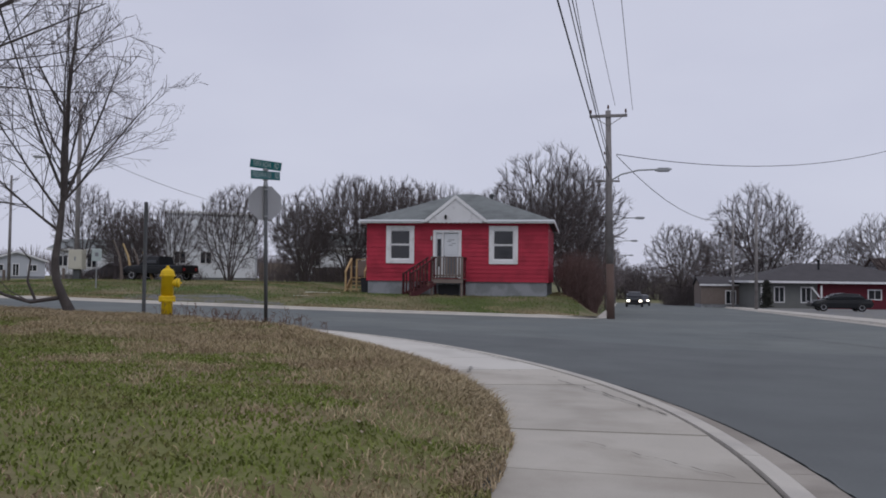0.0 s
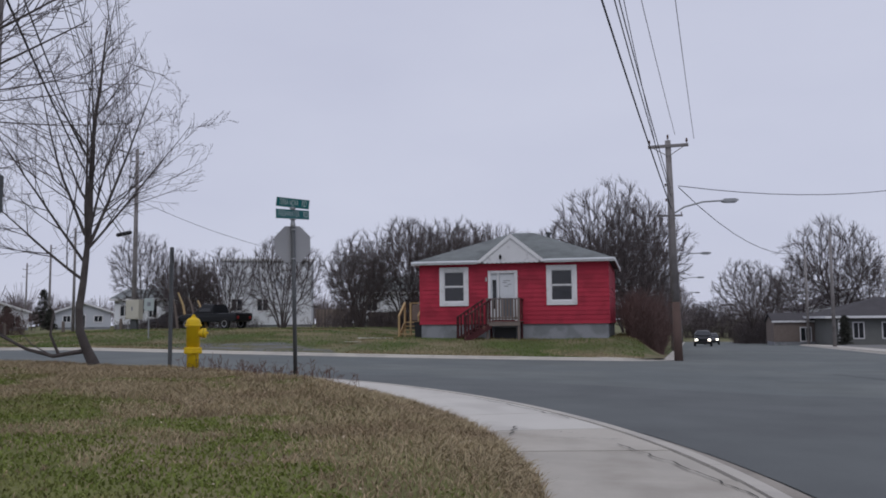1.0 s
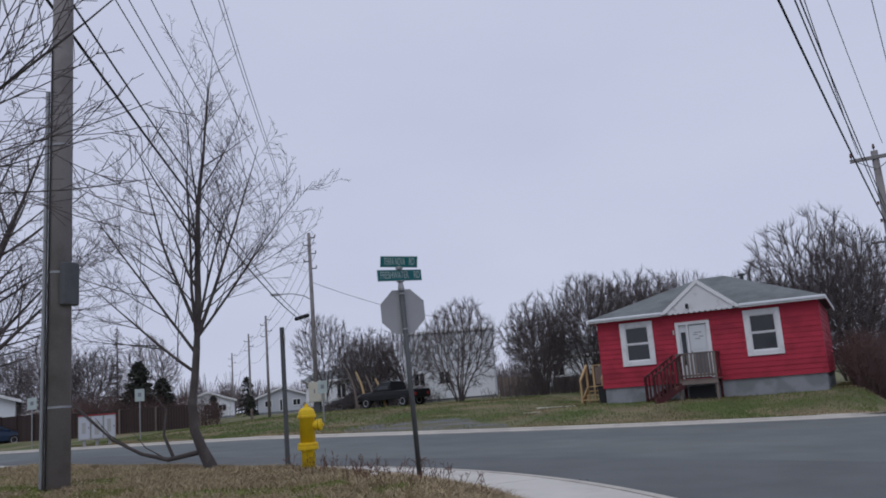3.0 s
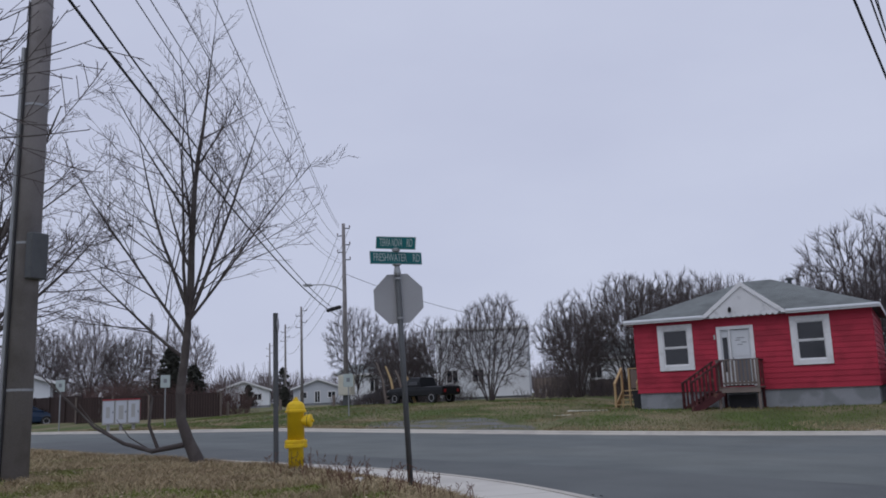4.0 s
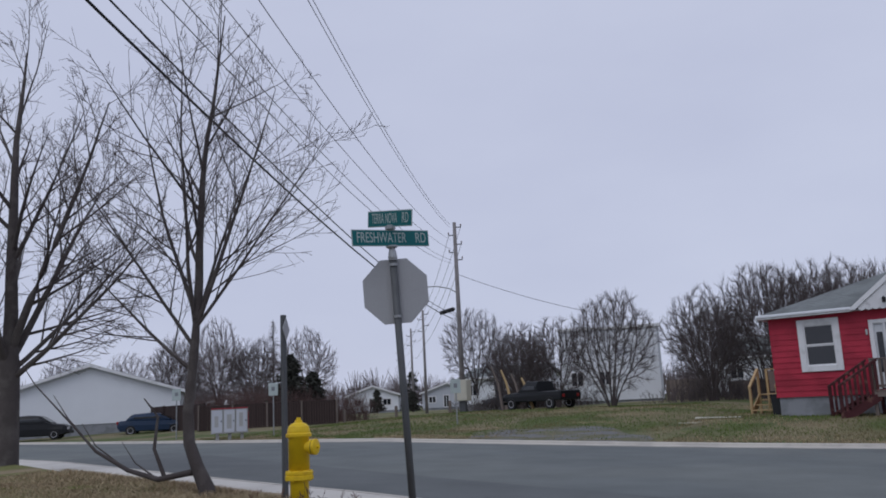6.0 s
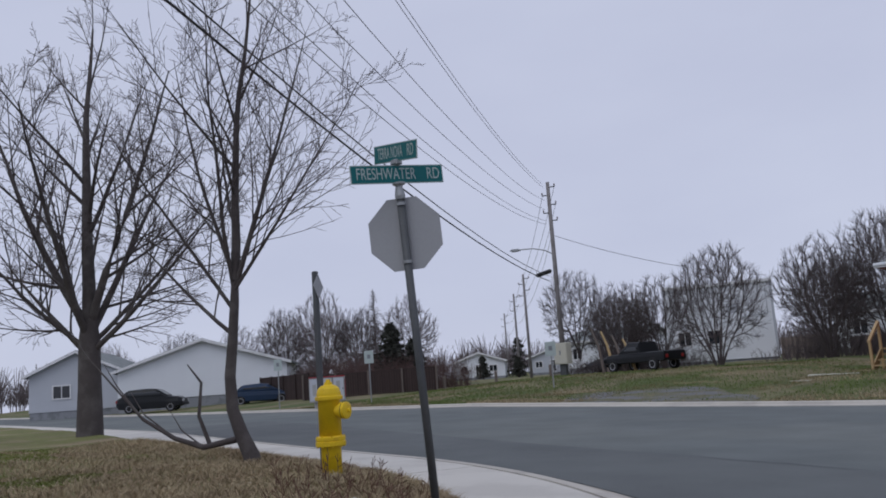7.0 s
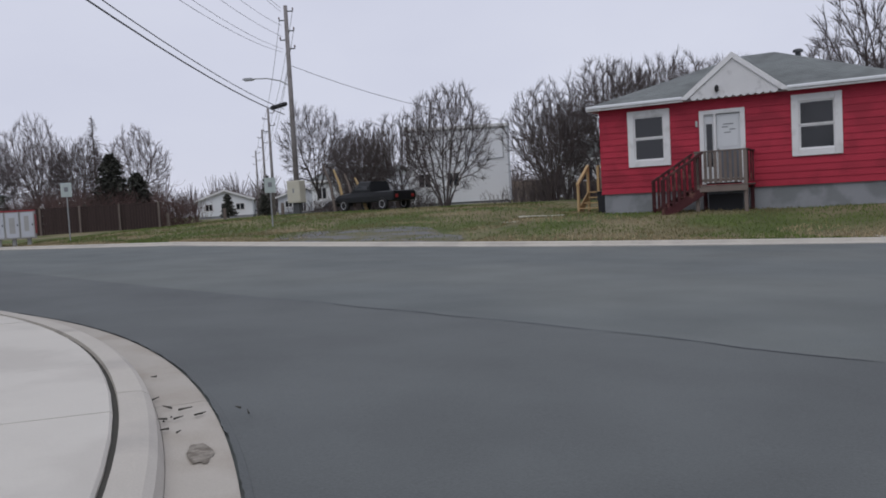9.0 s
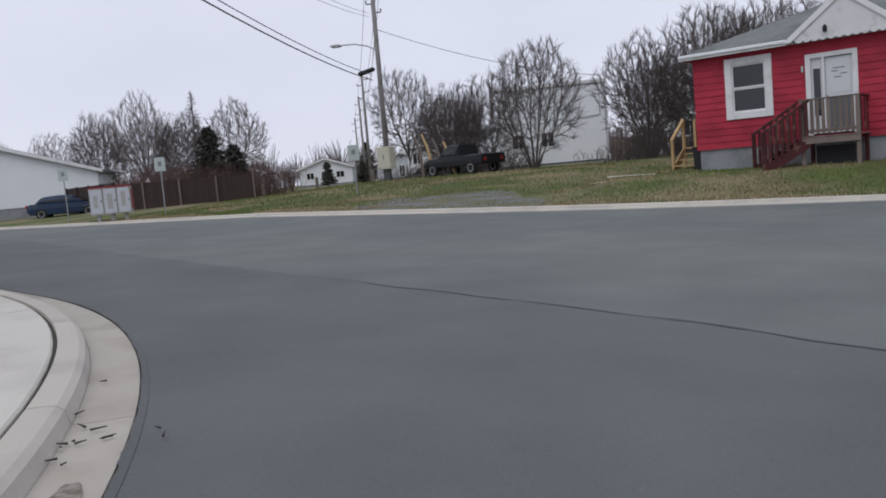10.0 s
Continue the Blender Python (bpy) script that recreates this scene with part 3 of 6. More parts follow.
for a in ((EX0 - 0.02, -4.72, EY0 - 0.035, EY0), (-1.68, EX1 + 0.02, EY0 - 0.035, EY0), (EX0 - 0.03, EX0, EY0, EY1), (EX1, EX1 + 0.03, EY0, EY1)):
    part("fascia", boxed(*a, EZ - 0.13, EZ + 0.02, bevel=0.006), "white", house)
    if a[3] - a[2] < 1:
        part("roof_gutter", boxed(a[0], a[1], a[2] - 0.05, a[3] - 0.03, EZ - 0.07, EZ + 0.03, bevel=0.02), "vinyl", house)
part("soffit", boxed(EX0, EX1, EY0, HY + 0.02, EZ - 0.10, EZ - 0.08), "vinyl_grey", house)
# front gable over the door, with a scalloped board and a lamp
GX, GW, GB, GT = -3.2, 1.53, 3.52, 4.74
gy = EY0 - 0.02
part("gable", prism(bmesh.new(), [(GX - GW + 0.1, GB - 0.02), (GX + GW - 0.1, GB - 0.02), (GX, GT - 0.14)], gy, gy + 0.06), "gable", house, "white gable with flaking paint")
for s in (-1, 1):
    part("bargeboard", prism(bmesh.new(), [(GX + s * (GW + 0.10), GB - 0.06), (GX, GT + 0.015), (GX, GT - 0.17), (GX + s * (GW - 0.14), GB - 0.06)], gy - 0.05, gy + 0.01), "white", house)
    a, b = Vector((GX + s * (GW + 0.10), gy + 0.0, GB - 0.06)), Vector((GX, gy + 0.0, GT - 0.03))
    c, d = Vector((GX, RY, GT - 0.03)), Vector((GX + s * (GW + 0.10), EY0 + 0.35, GB - 0.06))
    n = (b - a).cross(d - a).normalized()
    n = n if n.z > 0 else -n
    q = [v + n * 0.035 for v in (a, b, c, d)]
    link_mesh("gable_roof", [a, b, c, d] + q, [(4, 5, 6, 7), (0, 1, 5, 4), (1, 2, 6, 5), (2, 3, 7, 6), (3, 0, 4, 7), (0, 3, 2, 1)], "shingle", house)
pts = []
for k in range(49):
    x = lerp(GX - 1.28, GX + 1.28, k / 48)
    pts.append((x, GB - 0.05 - 0.06 * abs(math.sin(math.pi * k / 4))))
part("scalloped_trim", prism(bmesh.new(), [(GX - 1.28, GB)] + pts + [(GX + 1.28, GB)], gy - 0.012, gy + 0.015), "gable", house, "scalloped white trim board")
lamp = part("porch_lamp", revolve(bmesh.new(), [(0.03, 0), (0.055, 0.02), (0.065, 0.14), (0.05, 0.17), (0.02, 0.21)], 10, pose(-3.66, gy - 0.1, 3.60)), "black", house, "small dark lantern")
part("bracket", boxed(-3.67, -3.65, gy - 0.1, gy, 3.79, 3.81), "black", lamp)
vent = part("roof_vent", revolve(bmesh.new(), [(0.09, 0), (0.09, 0.28), (0.17, 0.29), (0.17, 0.36), (0.1, 0.40)], 14, pose(-1.95, 43.6, 4.85)), "steel_dark", house, "dark metal roof vent")

# front stoop with steps down to one side
stoop = thing("stoop", "weathered wooden stoop with railings and steps", "porch steps")
DX0, DX1, DY0, DZ = -4.22, -2.68, 38.05, 0.78
for k in range(7):
    x = lerp(DX0, DX1, k / 7)
    part("deck_board", boxed(x + 0.004, x + 0.214, DY0, HY - 0.03, DZ - 0.04, DZ, bevel=0.004), "wood_grey", stoop)
part("rim_board", boxed(DX0, DX1, DY0 + 0.01, DY0 + 0.05, DZ - 0.2, DZ - 0.042), "wood_grey", stoop)
for x in (DX0 + 0.02, DX1 - 0.12):
    for y in (DY0 + 0.06, HY - 0.3):
        part("post", boxed(x, x + 0.1, y, y + 0.1, -0.25, DZ + (1.02 if y < 39 else -0.06), bevel=0.006), "wood_grey" if y < 39 else "wood_red", stoop)
# dark sheet added under the deck to paint the shade in its hollow
part("skirt", boxed(DX0 + 0.3, DX1 - 0.25, DY0 + 0.5, DY0 + 0.54, -0.25, 0.5), "dark", stoop)
part("handrail", boxed(DX0, DX1, DY0 + 0.05, DY0 + 0.17, DZ + 0.98, DZ + 1.02, bevel=0.006), "wood_grey", stoop)
part("bottom_rail", boxed(DX0 + 0.1, DX1 - 0.1, DY0 + 0.09, DY0 + 0.13, DZ + 0.1, DZ + 0.18), "wood_grey", stoop)
for k in range(9):
    x = lerp(DX0 + 0.14, DX1 - 0.24, k / 8)
    part("picket", boxed(x, x + 0.085, DY0 + 0.065, DY0 + 0.088, DZ + 0.06, DZ + 0.97, m=pose(0, 0, random.uniform(-0.015, 0.015))), "wood_grey", stoop)
for y in (DY0 + 0.3, DY0 + 0.75, HY - 0.2):
    part("picket", boxed(DX1 - 0.06, DX1 - 0.03, y, y + 0.09, DZ + 0.06, DZ + 0.97), "wood_red", stoop)
part("handrail", boxed(DX1 - 0.1, DX1, DY0 + 0.17, HY - 0.03, DZ + 0.97, DZ + 1.01), "wood_red", stoop)
SX0, TURNED = -5.45, Matrix.Translation((DX0, DY0 + 0.5, 0)) @ Matrix.Rotation(radians(32), 4, "Z") @ Matrix.Translation((-DX0, -DY0 - 0.5, 0))
for k in range(4):
    t = (k + 0.5) / 4.6
    x, z = lerp(DX0, SX0, t), lerp(DZ, 0.0, (k + 1) / 5)
    part("step", boxed(x - 0.17, x + 0.14, DY0 + 0.06, DY0 + 0.95, z - 0.04, z, bevel=0.005), "wood_red", stoop).matrix_basis = TURNED
for y in (DY0 + 0.0, DY0 + 0.98):
    part("stringer", prism(bmesh.new(), [(DX0, DZ - 0.04), (DX0, DZ - 0.3), (SX0 + 0.15, -0.15), (SX0 - 0.05, -0.15), (SX0 - 0.05, 0.06)], y, y + 0.04), "wood_red", stoop).matrix_basis = TURNED
    part("sloping_rail", prism(bmesh.new(), [(DX0, DZ + 1.02), (DX0, DZ + 0.94), (SX0 - 0.05, 0.92), (SX0 - 0.05, 1.0)], y - 0.03, y + 0.08), "wood_red", stoop).matrix_basis = TURNED
    part("post", boxed(SX0 - 0.05, SX0 + 0.05, y - 0.01, y + 0.08, -0.3, 0.98), "wood_red", stoop).matrix_basis = TURNED
    for k in range(7):
        x = lerp(DX0 - 0.05, SX0 + 0.18, k / 6)
        zb, zt = lerp(DZ, 0.0, (DX0 - x) / (DX0 - SX0)), lerp(DZ + 0.97, 0.95, (DX0 - x) / (DX0 - SX0))
        part("picket", boxed(x - 0.08, x, y - 0.022, y, zb - 0.02, zt), "wood_red", stoop).matrix_basis = TURNED

# side steps of fresh lumber, a bin and stray boards
side = thing("side_steps", "unpainted lumber steps and landing beside the house", "steps", (-8.02, 42.0, 0.02))
for k in range(4):
    part("step", boxed(-1.05 + 0.08 * k, -0.1, -1.0 + 0.26 * k, -0.72 + 0.26 * k, 0.19 * (k + 1) - 0.04, 0.19 * (k + 1), bevel=0.005), "wood_new", side)
part("landing", boxed(-1.05, 0.25, 0.04, 1.2, 0.72, 0.77, bevel=0.005), "wood_new", side)
for x in (-1.08, -0.08):
    part("stringer", prism(bmesh.new(), [(-1.05, -0.1), (-0.75, -0.1), (0.1, 0.55), (0.1, 0.75), (-0.02, 0.75), (-1.05, 0.12)], x - 0.02, x + 0.02, "x"), "wood_new", side)
    part("post", boxed(x - 0.045, x + 0.045, -1.0, -0.91, -0.1, 1.0, bevel=0.006), "wood_new", side)
    part("post", boxed(x - 0.045, x + 0.045, 0.02, 0.11, -0.1, 1.72, bevel=0.006), "wood_new", side)
    part("post", boxed(x - 0.045, x + 0.045, 1.1, 1.19, -0.1, 1.72, bevel=0.006), "wood_new", side)
    part("sloping_rail", prism(bmesh.new(), [(-1.02, 0.98), (-1.02, 1.07), (0.08, 1.76), (0.08, 1.66)], x - 0.05, x + 0.05, "x"), "wood_new", side)
part("handrail", boxed(-1.12, 0.25, 1.1, 1.2, 1.70, 1.75), "wood_new", side)
part("infill_panel", boxed(-1.0, -0.1, 1.13, 1.16, 0.85, 1.65), "wood_grey", side)
bin_thing = thing("wheeled_bin", "black plastic bin standing against the red house", "bin", (-7.86, 40.55, 0.0))
part("tub", prism(bmesh.new(), [(-0.22, 0.02), (0.22, 0.02), (0.26, 0.72), (-0.26, 0.72)], -0.25, 0.25), "bin", bin_thing)
part("lid", boxed(-0.28, 0.28, -0.28, 0.28, 0.72, 0.78, bevel=0.02), "bin", bin_thing)
for k in range(5):
    x, y = -10.4 + 0.25 * k, 38.6 + 0.5 * random.random()
    b = thing("board", "stray pale board lying on the grass", "board", (x, y, far_z(x, y) + 0.02), random.uniform(-20, 20), "boards on the lawn")
    part("plank", boxed(-0.7, 0.7, -0.07, 0.07, 0, 0.03, bevel=0.004), "stucco", b)


# ---- signs and hydrant ----
def text_mesh(name, words, size, width, material, parent, m, label=""):
    cu = bpy.data.curves.new(name, "FONT")
    cu.body, cu.size, cu.align_x, cu.align_y, cu.extrude = words, size, "CENTER", "CENTER", 0.0008
    tmp = bpy.data.objects.new(name, cu)
    me = bpy.data.meshes.new_from_object(tmp)
    bpy.data.objects.remove(tmp)
    xs = [v.co.x for v in me.vertices]
    k = width / (max(xs) - min(xs))
    for v in me.vertices:
        v.co.x *= k
    me.materials.append(M[material])
    ob = new(name, me)
    ob.parent, ob.matrix_basis = parent, m
    if label:
        ob["label"] = label
    return ob


stop = thing("street_sign", "leaning steel post with grey-backed stop sign and green name blades", "street sign", (-3.0, 14.5, -0.03))
lean = Matrix.Rotation(radians(4.2), 4, "X") @ Matrix.Rotation(radians(0.4), 4, "Y")
bm = revolve(bmesh.new(), [(0.034, -0.1), (0.034, 2.46)], 12)
post = part("post", bm, "steel_dark", stop, smooth=True)
SIGN_TURN = 39
octa = [(0.3248 * math.cos(radians(22.5 + 45 * k)), 0.3248 * math.sin(radians(22.5 + 45 * k))) for k in range(8)]
plate = part("stop_plate", prism(bmesh.new(), octa, 0.040, 0.046), "sign_back", stop, "octagonal plate with bare grey metal back")
plate.matrix_basis = pose(0, 0, 2.155, 0, 0, SIGN_TURN)
face = part("stop_face", prism(bmesh.new(), [(a * 0.985, b * 0.985) for a, b in octa], 0.0465, 0.0478), "sign_red", plate, "red stop face")
for z in (1.92, 2.40):
    s = part("strap", revolve(bmesh.new(), [(0.042, -0.012), (0.042, 0.012)], 12, pose(0, 0, z)), "steel", stop)
part("cap", revolve(bmesh.new(), [(0.04, 2.44), (0.045, 2.47), (0.03, 2.55), (0.055, 2.565), (0.055, 2.58)], 12), "steel", stop, "cast cap holding the blades")


def blade(words, letter, span, length, height, z, turn, parent, tip=0.0):
    b = part("name_blade", boxed(-length / 2, length / 2, -0.003, 0.003, -height / 2, height / 2), "sign_white", parent, "green street-name blade with white letters")
    b.matrix_basis = pose(0, 0, z, 0, 0, turn) @ pose(0, 0, 0, 0, tip, 0)
    for s, y in ((1, -0.0045), (-1, 0.0045)):
        part("green_field", boxed(-length / 2 + 0.008, length / 2 - 0.008, min(y, 0.003 * (-s)), max(y, 0.003 * (-s)), -height / 2 + 0.008, height / 2 - 0.008), "sign_green", b)
        for w, dx, ww in zip(words, letter, span):
            text_mesh("lettering", w, height * 0.88, ww, "sign_white", b, pose(s * dx, -s * 0.0058, 0.0, 90, 0, 0 if s > 0 else 180))
    return b


blade(["FRESHWATER", "RD"], [-0.105, 0.325], [0.53, 0.115], 0.84, 0.155, 2.65, 74, stop)
part("cross_piece", revolve(bmesh.new(), [(0.028, 2.725), (0.05, 2.735), (0.05, 2.765), (0.028, 2.775)], 12), "steel", stop)
blade(["TERRA NOVA", "RD"], [-0.07, 0.22], [0.36, 0.085], 0.62, 0.155, 2.835, -6, stop, 8.0)
stop.matrix_basis = pose(-3.0, 14.5, -0.03) @ lean

post2 = thing("sign_post", "weathered steel post with a small diamond marker seen edge-on", "sign post", (-5.9, 15.46, -0.03))
part("post", boxed(-0.03, 0.03, -0.03, 0.03, -0.1, 2.28, bevel=0.008), "steel_dark", post2)
pl = part("diamond_plate", prism(bmesh.new(), [(0.0, -0.15), (0.15, 0), (0, 0.15), (-0.15, 0)], 0.032, 0.037), "sign_back", post2, "small diamond metal plate")
pl.matrix_basis = pose(0, 0, 2.1, 0, 0, -57)

hyd = thing("fire_hydrant", "bright yellow painted fire hydrant standing in dry grass", "fire hydrant", (-5.215, 15.085, -0.02), -30)
part("standpipe", revolve(bmesh.new(), [(0.105, -0.05), (0.105, 0.33), (0.108, 0.335)], 24), "yellow", hyd, smooth=True)
bm = revolve(bmesh.new(), [(0.155, 0.33), (0.158, 0.335), (0.158, 0.375), (0.15, 0.38), (0.15, 0.385), (0.155, 0.39), (0.155, 0.42), (0.12, 0.435)], 24)
fl = part("flange", bm, "yellow", hyd)
for k in range(8):
    a = 2 * math.pi * k / 8
    part("bolt", revolve(bmesh.new(), [(0.014, 0.318), (0.014, 0.434)], 6, pose(0.137 * math.cos(a), 0.137 * math.sin(a), 0)), "yellow", fl)
part("barrel", revolve(bmesh.new(), [(0.118, 0.43), (0.118, 0.80), (0.13, 0.81)], 24), "yellow", hyd, smooth=True)
bonnet = part("bonnet", revolve(bmesh.new(), [(0.143, 0.80), (0.146, 0.81), (0.146, 0.835), (0.13, 0.845), (0.128, 0.87), (0.115, 0.915), (0.085, 0.945), (0.045, 0.96), (0.04, 0.985)], 24), "yellow", hyd)
part("operating_nut", revolve(bmesh.new(), [(0.028, 0.98), (0.026, 1.015)], 5), "yellow", bonnet)
for ang, r, ln in ((50, 0.083, 0.20), (150, 0.052, 0.185)):
    m = pose(0, 0, 0.685, 0, 0, ang) @ pose(0, 0, 0, 0, 90, 0)
    nz = part("outlet", revolve(bmesh.new(), [(r * 0.8, 0.08), (r * 0.8, ln - 0.055), (r * 1.02, ln - 0.05), (r * 1.02, ln - 0.02)], 18, m), "yellow", hyd)
    part("gasket", revolve(bmesh.new(), [(r * 1.05, ln - 0.02), (r * 1.05, ln - 0.012)], 18, m), "black", nz)
    part("cap", revolve(bmesh.new(), [(r * 1.06, ln - 0.012), (r * 1.06, ln + 0.02), (r * 0.7, ln + 0.03), (0.02, ln + 0.032), (0.018, ln + 0.06)], 18, m), "yellow", nz)


# ---- utility poles and wires ----
def sagged(a, b, sag, n=14):
    a, b = Vector(a), Vector(b)
    return [a.lerp(b, k / n) - Vector((0, 0, 4 * sag * (k / n) * (1 - k / n))) for k in range(n + 1)]


def wire(a, b, sag, r, material="wire_thin", label="thin overhead wire sagging between poles"):
    pts = sagged(a, b, sag)
    ob = tubes("overhead_wire", [(pts, [r] * len(pts))], material, sides=5)
    return tagged(ob, label, "wire", group="overhead wires")


def lamp_arm(parent, z, turn, reach, rise):
    pts = [(0, 0, z), (0.25 * reach, 0, z + 0.6 * rise), (0.6 * reach, 0, z + 0.95 * rise), (reach, 0, z + rise)]
    arm = tubes("lamp_arm", [(pts, [0.035] * 4)], "steel", parent, sides=8)
    arm.matrix_basis = pose(0, 0, 0, 0, 0, turn)
    head = prism(bmesh.new(), [(-0.06, -0.05), (0.12, -0.09), (0.55, -0.06), (0.62, 0.0), (0.45, 0.06), (0.05, 0.06)], -0.13, 0.13)
    h = part("lamp_head", head, "steel", arm, "grey street-lamp head")
    h.matrix_basis = pose(reach - 0.05, 0, z + rise)
    part("lens", boxed(0.15, 0.5, -0.1, 0.1, -0.10, -0.06, bevel=0.01), "vinyl_grey", arm).matrix_basis = pose(reach - 0.05, 0, z + rise)
    return arm


def pole_thing(at, height, r0, r1, label, lean_m=None, two_tone=None):
    p = thing("utility_pole", label, "utility pole", at)
    if two_tone:
        part("butt", revolve(bmesh.new(), [(r0, -0.5), (lerp(r0, r1, two_tone / height), two_tone)], 16), "pole_brown", p, smooth=True)
    part("shaft", revolve(bmesh.new(), [(lerp(r0, r1, (two_tone or 0) / height), two_tone or -0.5), (r1, height)], 16), "pole", p, "grey weathered round pole", smooth=True)
    if lean_m is not None:
        p.matrix_basis = pose(*at) @ lean_m
    return p


def insulator(parent, x, y, z, h=0.16):
    part("insulator", revolve(bmesh.new(), [(0.012, 0), (0.012, 0.05), (0.045, 0.06), (0.03, 0.09), (0.05, 0.10), (0.03, h)], 8, pose(x, y, z)), "porcelain", parent)


# the pole by the main road, at the far corner
PR = (3.9, 35.6, road_z(3.9, 35.6))
pole_r = pole_thing(PR, 8.75, 0.17, 0.11, "tall grey utility pole with creosoted foot, crossarm and street lamp", pose(0, 0, 0, 0, -1.0, 0), 2.3)
arm_r = part("crossarm", boxed(-0.78, 0.78, -0.14, -0.04, 8.45, 8.57, bevel=0.008), "pole", pole_r)
for s in (-1, 1):
    part("brace", prism(bmesh.new(), [(s * 0.55, 8.45), (s * 0.60, 8.45), (0.05 * s, 8.1), (0.0, 8.1)], -0.12, -0.10), "pole", pole_r)
for x in (-0.72, 0.0, 0.72):
    insulator(pole_r, x, -0.09, 8.57 if x else 8.75, 0.22)
lamp_arm(pole_r, 5.75, 8, 2.05, 0.5)
for z in (6.9, 6.3):
    part("spool", revolve(bmesh.new(), [(0.05, 0), (0.03, 0.05), (0.05, 0.1)], 8, pose(-0.17, -0.05, z)), "porcelain", pole_r)
for x, z, xb, zb in ((-0.65, 8.7, 1.0, 8.0), (0.13, 8.95, 0.0, 11.0), (0.85, 8.75, 1.0, 10.5)):
    wire((PR[0] + x, PR[1] - 0.09, PR[2] + z), (xb, -8.0, zb), 0.6, 0.010)
for z, xb, zb, r in ((6.0, -0.5, 10.5, 0.021), (6.5, 0.0, 10.0, 0.014), (6.8, 0.0, 10.5, 0.014)):
    wire((PR[0] - 0.1, PR[1] - 0.1, PR[2] + z), (xb, -8.0, zb), 0.6, r, "wire", "thick black overhead cable")
wire((PR[0] + 0.2, PR[1], PR[2] + 6.9), (23.0, 55.5, 9.5), 0.9, 0.016, "wire", "black service cable across the main road")
wire((PR[0] + 0.2, PR[1], PR[2] + 6.85), (17.3, 72.4, 7.6), 2.2, 0.016, "wire", "black service cable across the main road")

# the pole in the corner lawn
PL = (-7.13, 12.2, 0.0)
pole_l = pole_thing(PL, 10.7, 0.165, 0.12, "thick grey utility pole with conduit and street lamp on the lawn", pose(0, 0, 0, -0.4, 0.4, 0))
tubes("conduit", [([(-0.15, -0.13, -0.1), (-0.14, -0.12, 5.6)], [0.03, 0.03])], "steel", pole_l, 8)
tubes("ground_wire", [([(-0.02, -0.175, -0.1), (-0.02, -0.155, 6.2)], [0.012, 0.012])], "wire", pole_l, 6)
for z in (1.2, 3.0, 4.8):
    part("strap", revolve(bmesh.new(), [(0.17 - 0.004 * z, -0.015), (0.17 - 0.004 * z, 0.015)], 16, pose(0, 0, z)), "steel", pole_l)
part("meter_box", boxed(0.13, 0.25, -0.12, 0.12, 2.54, 3.12, bevel=0.015), "steel_dark", pole_l, "dark grey metal box strapped to the pole")
lamp_arm(pole_l, 6.95, 10, 1.5, 0.42)
for z in (7.5, 8.45, 10.4):
    part("crossarm", boxed(-1.0, 1.0, -0.12, -0.02, z - 0.06, z + 0.06, m=pose(0, 0, 0, 0, 0, 35)), "pole", pole_l)

# the pole across the side street
PM = (-29.5, 49.4, far_z(-29.5, 49.4))
pole_m = pole_thing(PM, 12.25 - PM[2], 0.17, 0.11, "tall grey utility pole with insulators, street lamp and a beige cabinet")
for z, s in ((11.6, 1), (11.1, -1), (10.5, 1), (10.0, -1), (9.5, 1)):
    q = part("insulator_arm", boxed(0, 0.42, -0.03, 0.03, z - 0.03, z + 0.03, m=pose(0, 0, 0, 0, 0, 30 if s > 0 else 210)), "steel_dark", pole_m)
    a = radians(30 if s > 0 else 210)
    insulator(pole_m, 0.4 * math.cos(a), 0.4 * math.sin(a), z, 0.2)
lamp_arm(pole_m, 7.4, 205, 2.2, 0.55)
part("splice_case", revolve(bmesh.new(), [(0.06, -0.55), (0.13, -0.45), (0.13, 0.35), (0.06, 0.45)], 10, pose(-0.45, -0.5, 6.3, 0, 75, 40)), "black", pole_m, "black cable splice case")
cab = part("cabinet", boxed(-0.1, 0.85, -0.75, -0.25, 0.75, 2.0, bevel=0.02), "box_beige", pole_m, "beige metal cabinet mounted at the pole foot")
part("cabinet_door", boxed(-0.04, 0.79, -0.765, -0.748, 0.82, 1.94, bevel=0.004), "box_beige", cab)
part("badge", boxed(0.33, 0.43, -0.772, -0.764, 1.3, 1.55), "ink", cab)
part("cabinet_stand", boxed(0.15, 0.6, -0.6, -0.4, -0.3, 0.76), "steel_dark", pole_m)
PLv, PMv = Vector((-7.03, 12.32, 0.0)), Vector(PM)
for dx, za, zb in ((0.4, 7.3, 9.3), (0.4, 7.7, 9.5), (0.4, 8.5, 10.2), (1.0, 8.5, 10.8), (1.0, 10.5, 11.6), (1.06, 10.6, 11.8)):
    wire(PLv + Vector((dx, 0.7 * dx, za)), PMv + Vector((-0.2, -0.2, zb)), 0.9, 0.010)
for dx, za, zb, r in ((-0.45, 7.4, 5.8, 0.026), (-0.18, 7.4, 6.1, 0.018)):
    wire(PLv + Vector((dx, 0.7 * dx, za)), PMv + Vector((-0.3, -0.3, zb)), 0.7, r, "wire", "thick black overhead cable")
wire(PMv + Vector((0, 0, 8.6)), (-23.5, 64.5, 6.1), 0.5, 0.015, "wire", "black service cable to a white house")
far_poles = [((-48.6, 68.4, 0.0), 9.7), ((-62.9, 82.9, 0.0), 9.8), ((-83.0, 103.0, 0.0), 9.5)]
prev = PMv
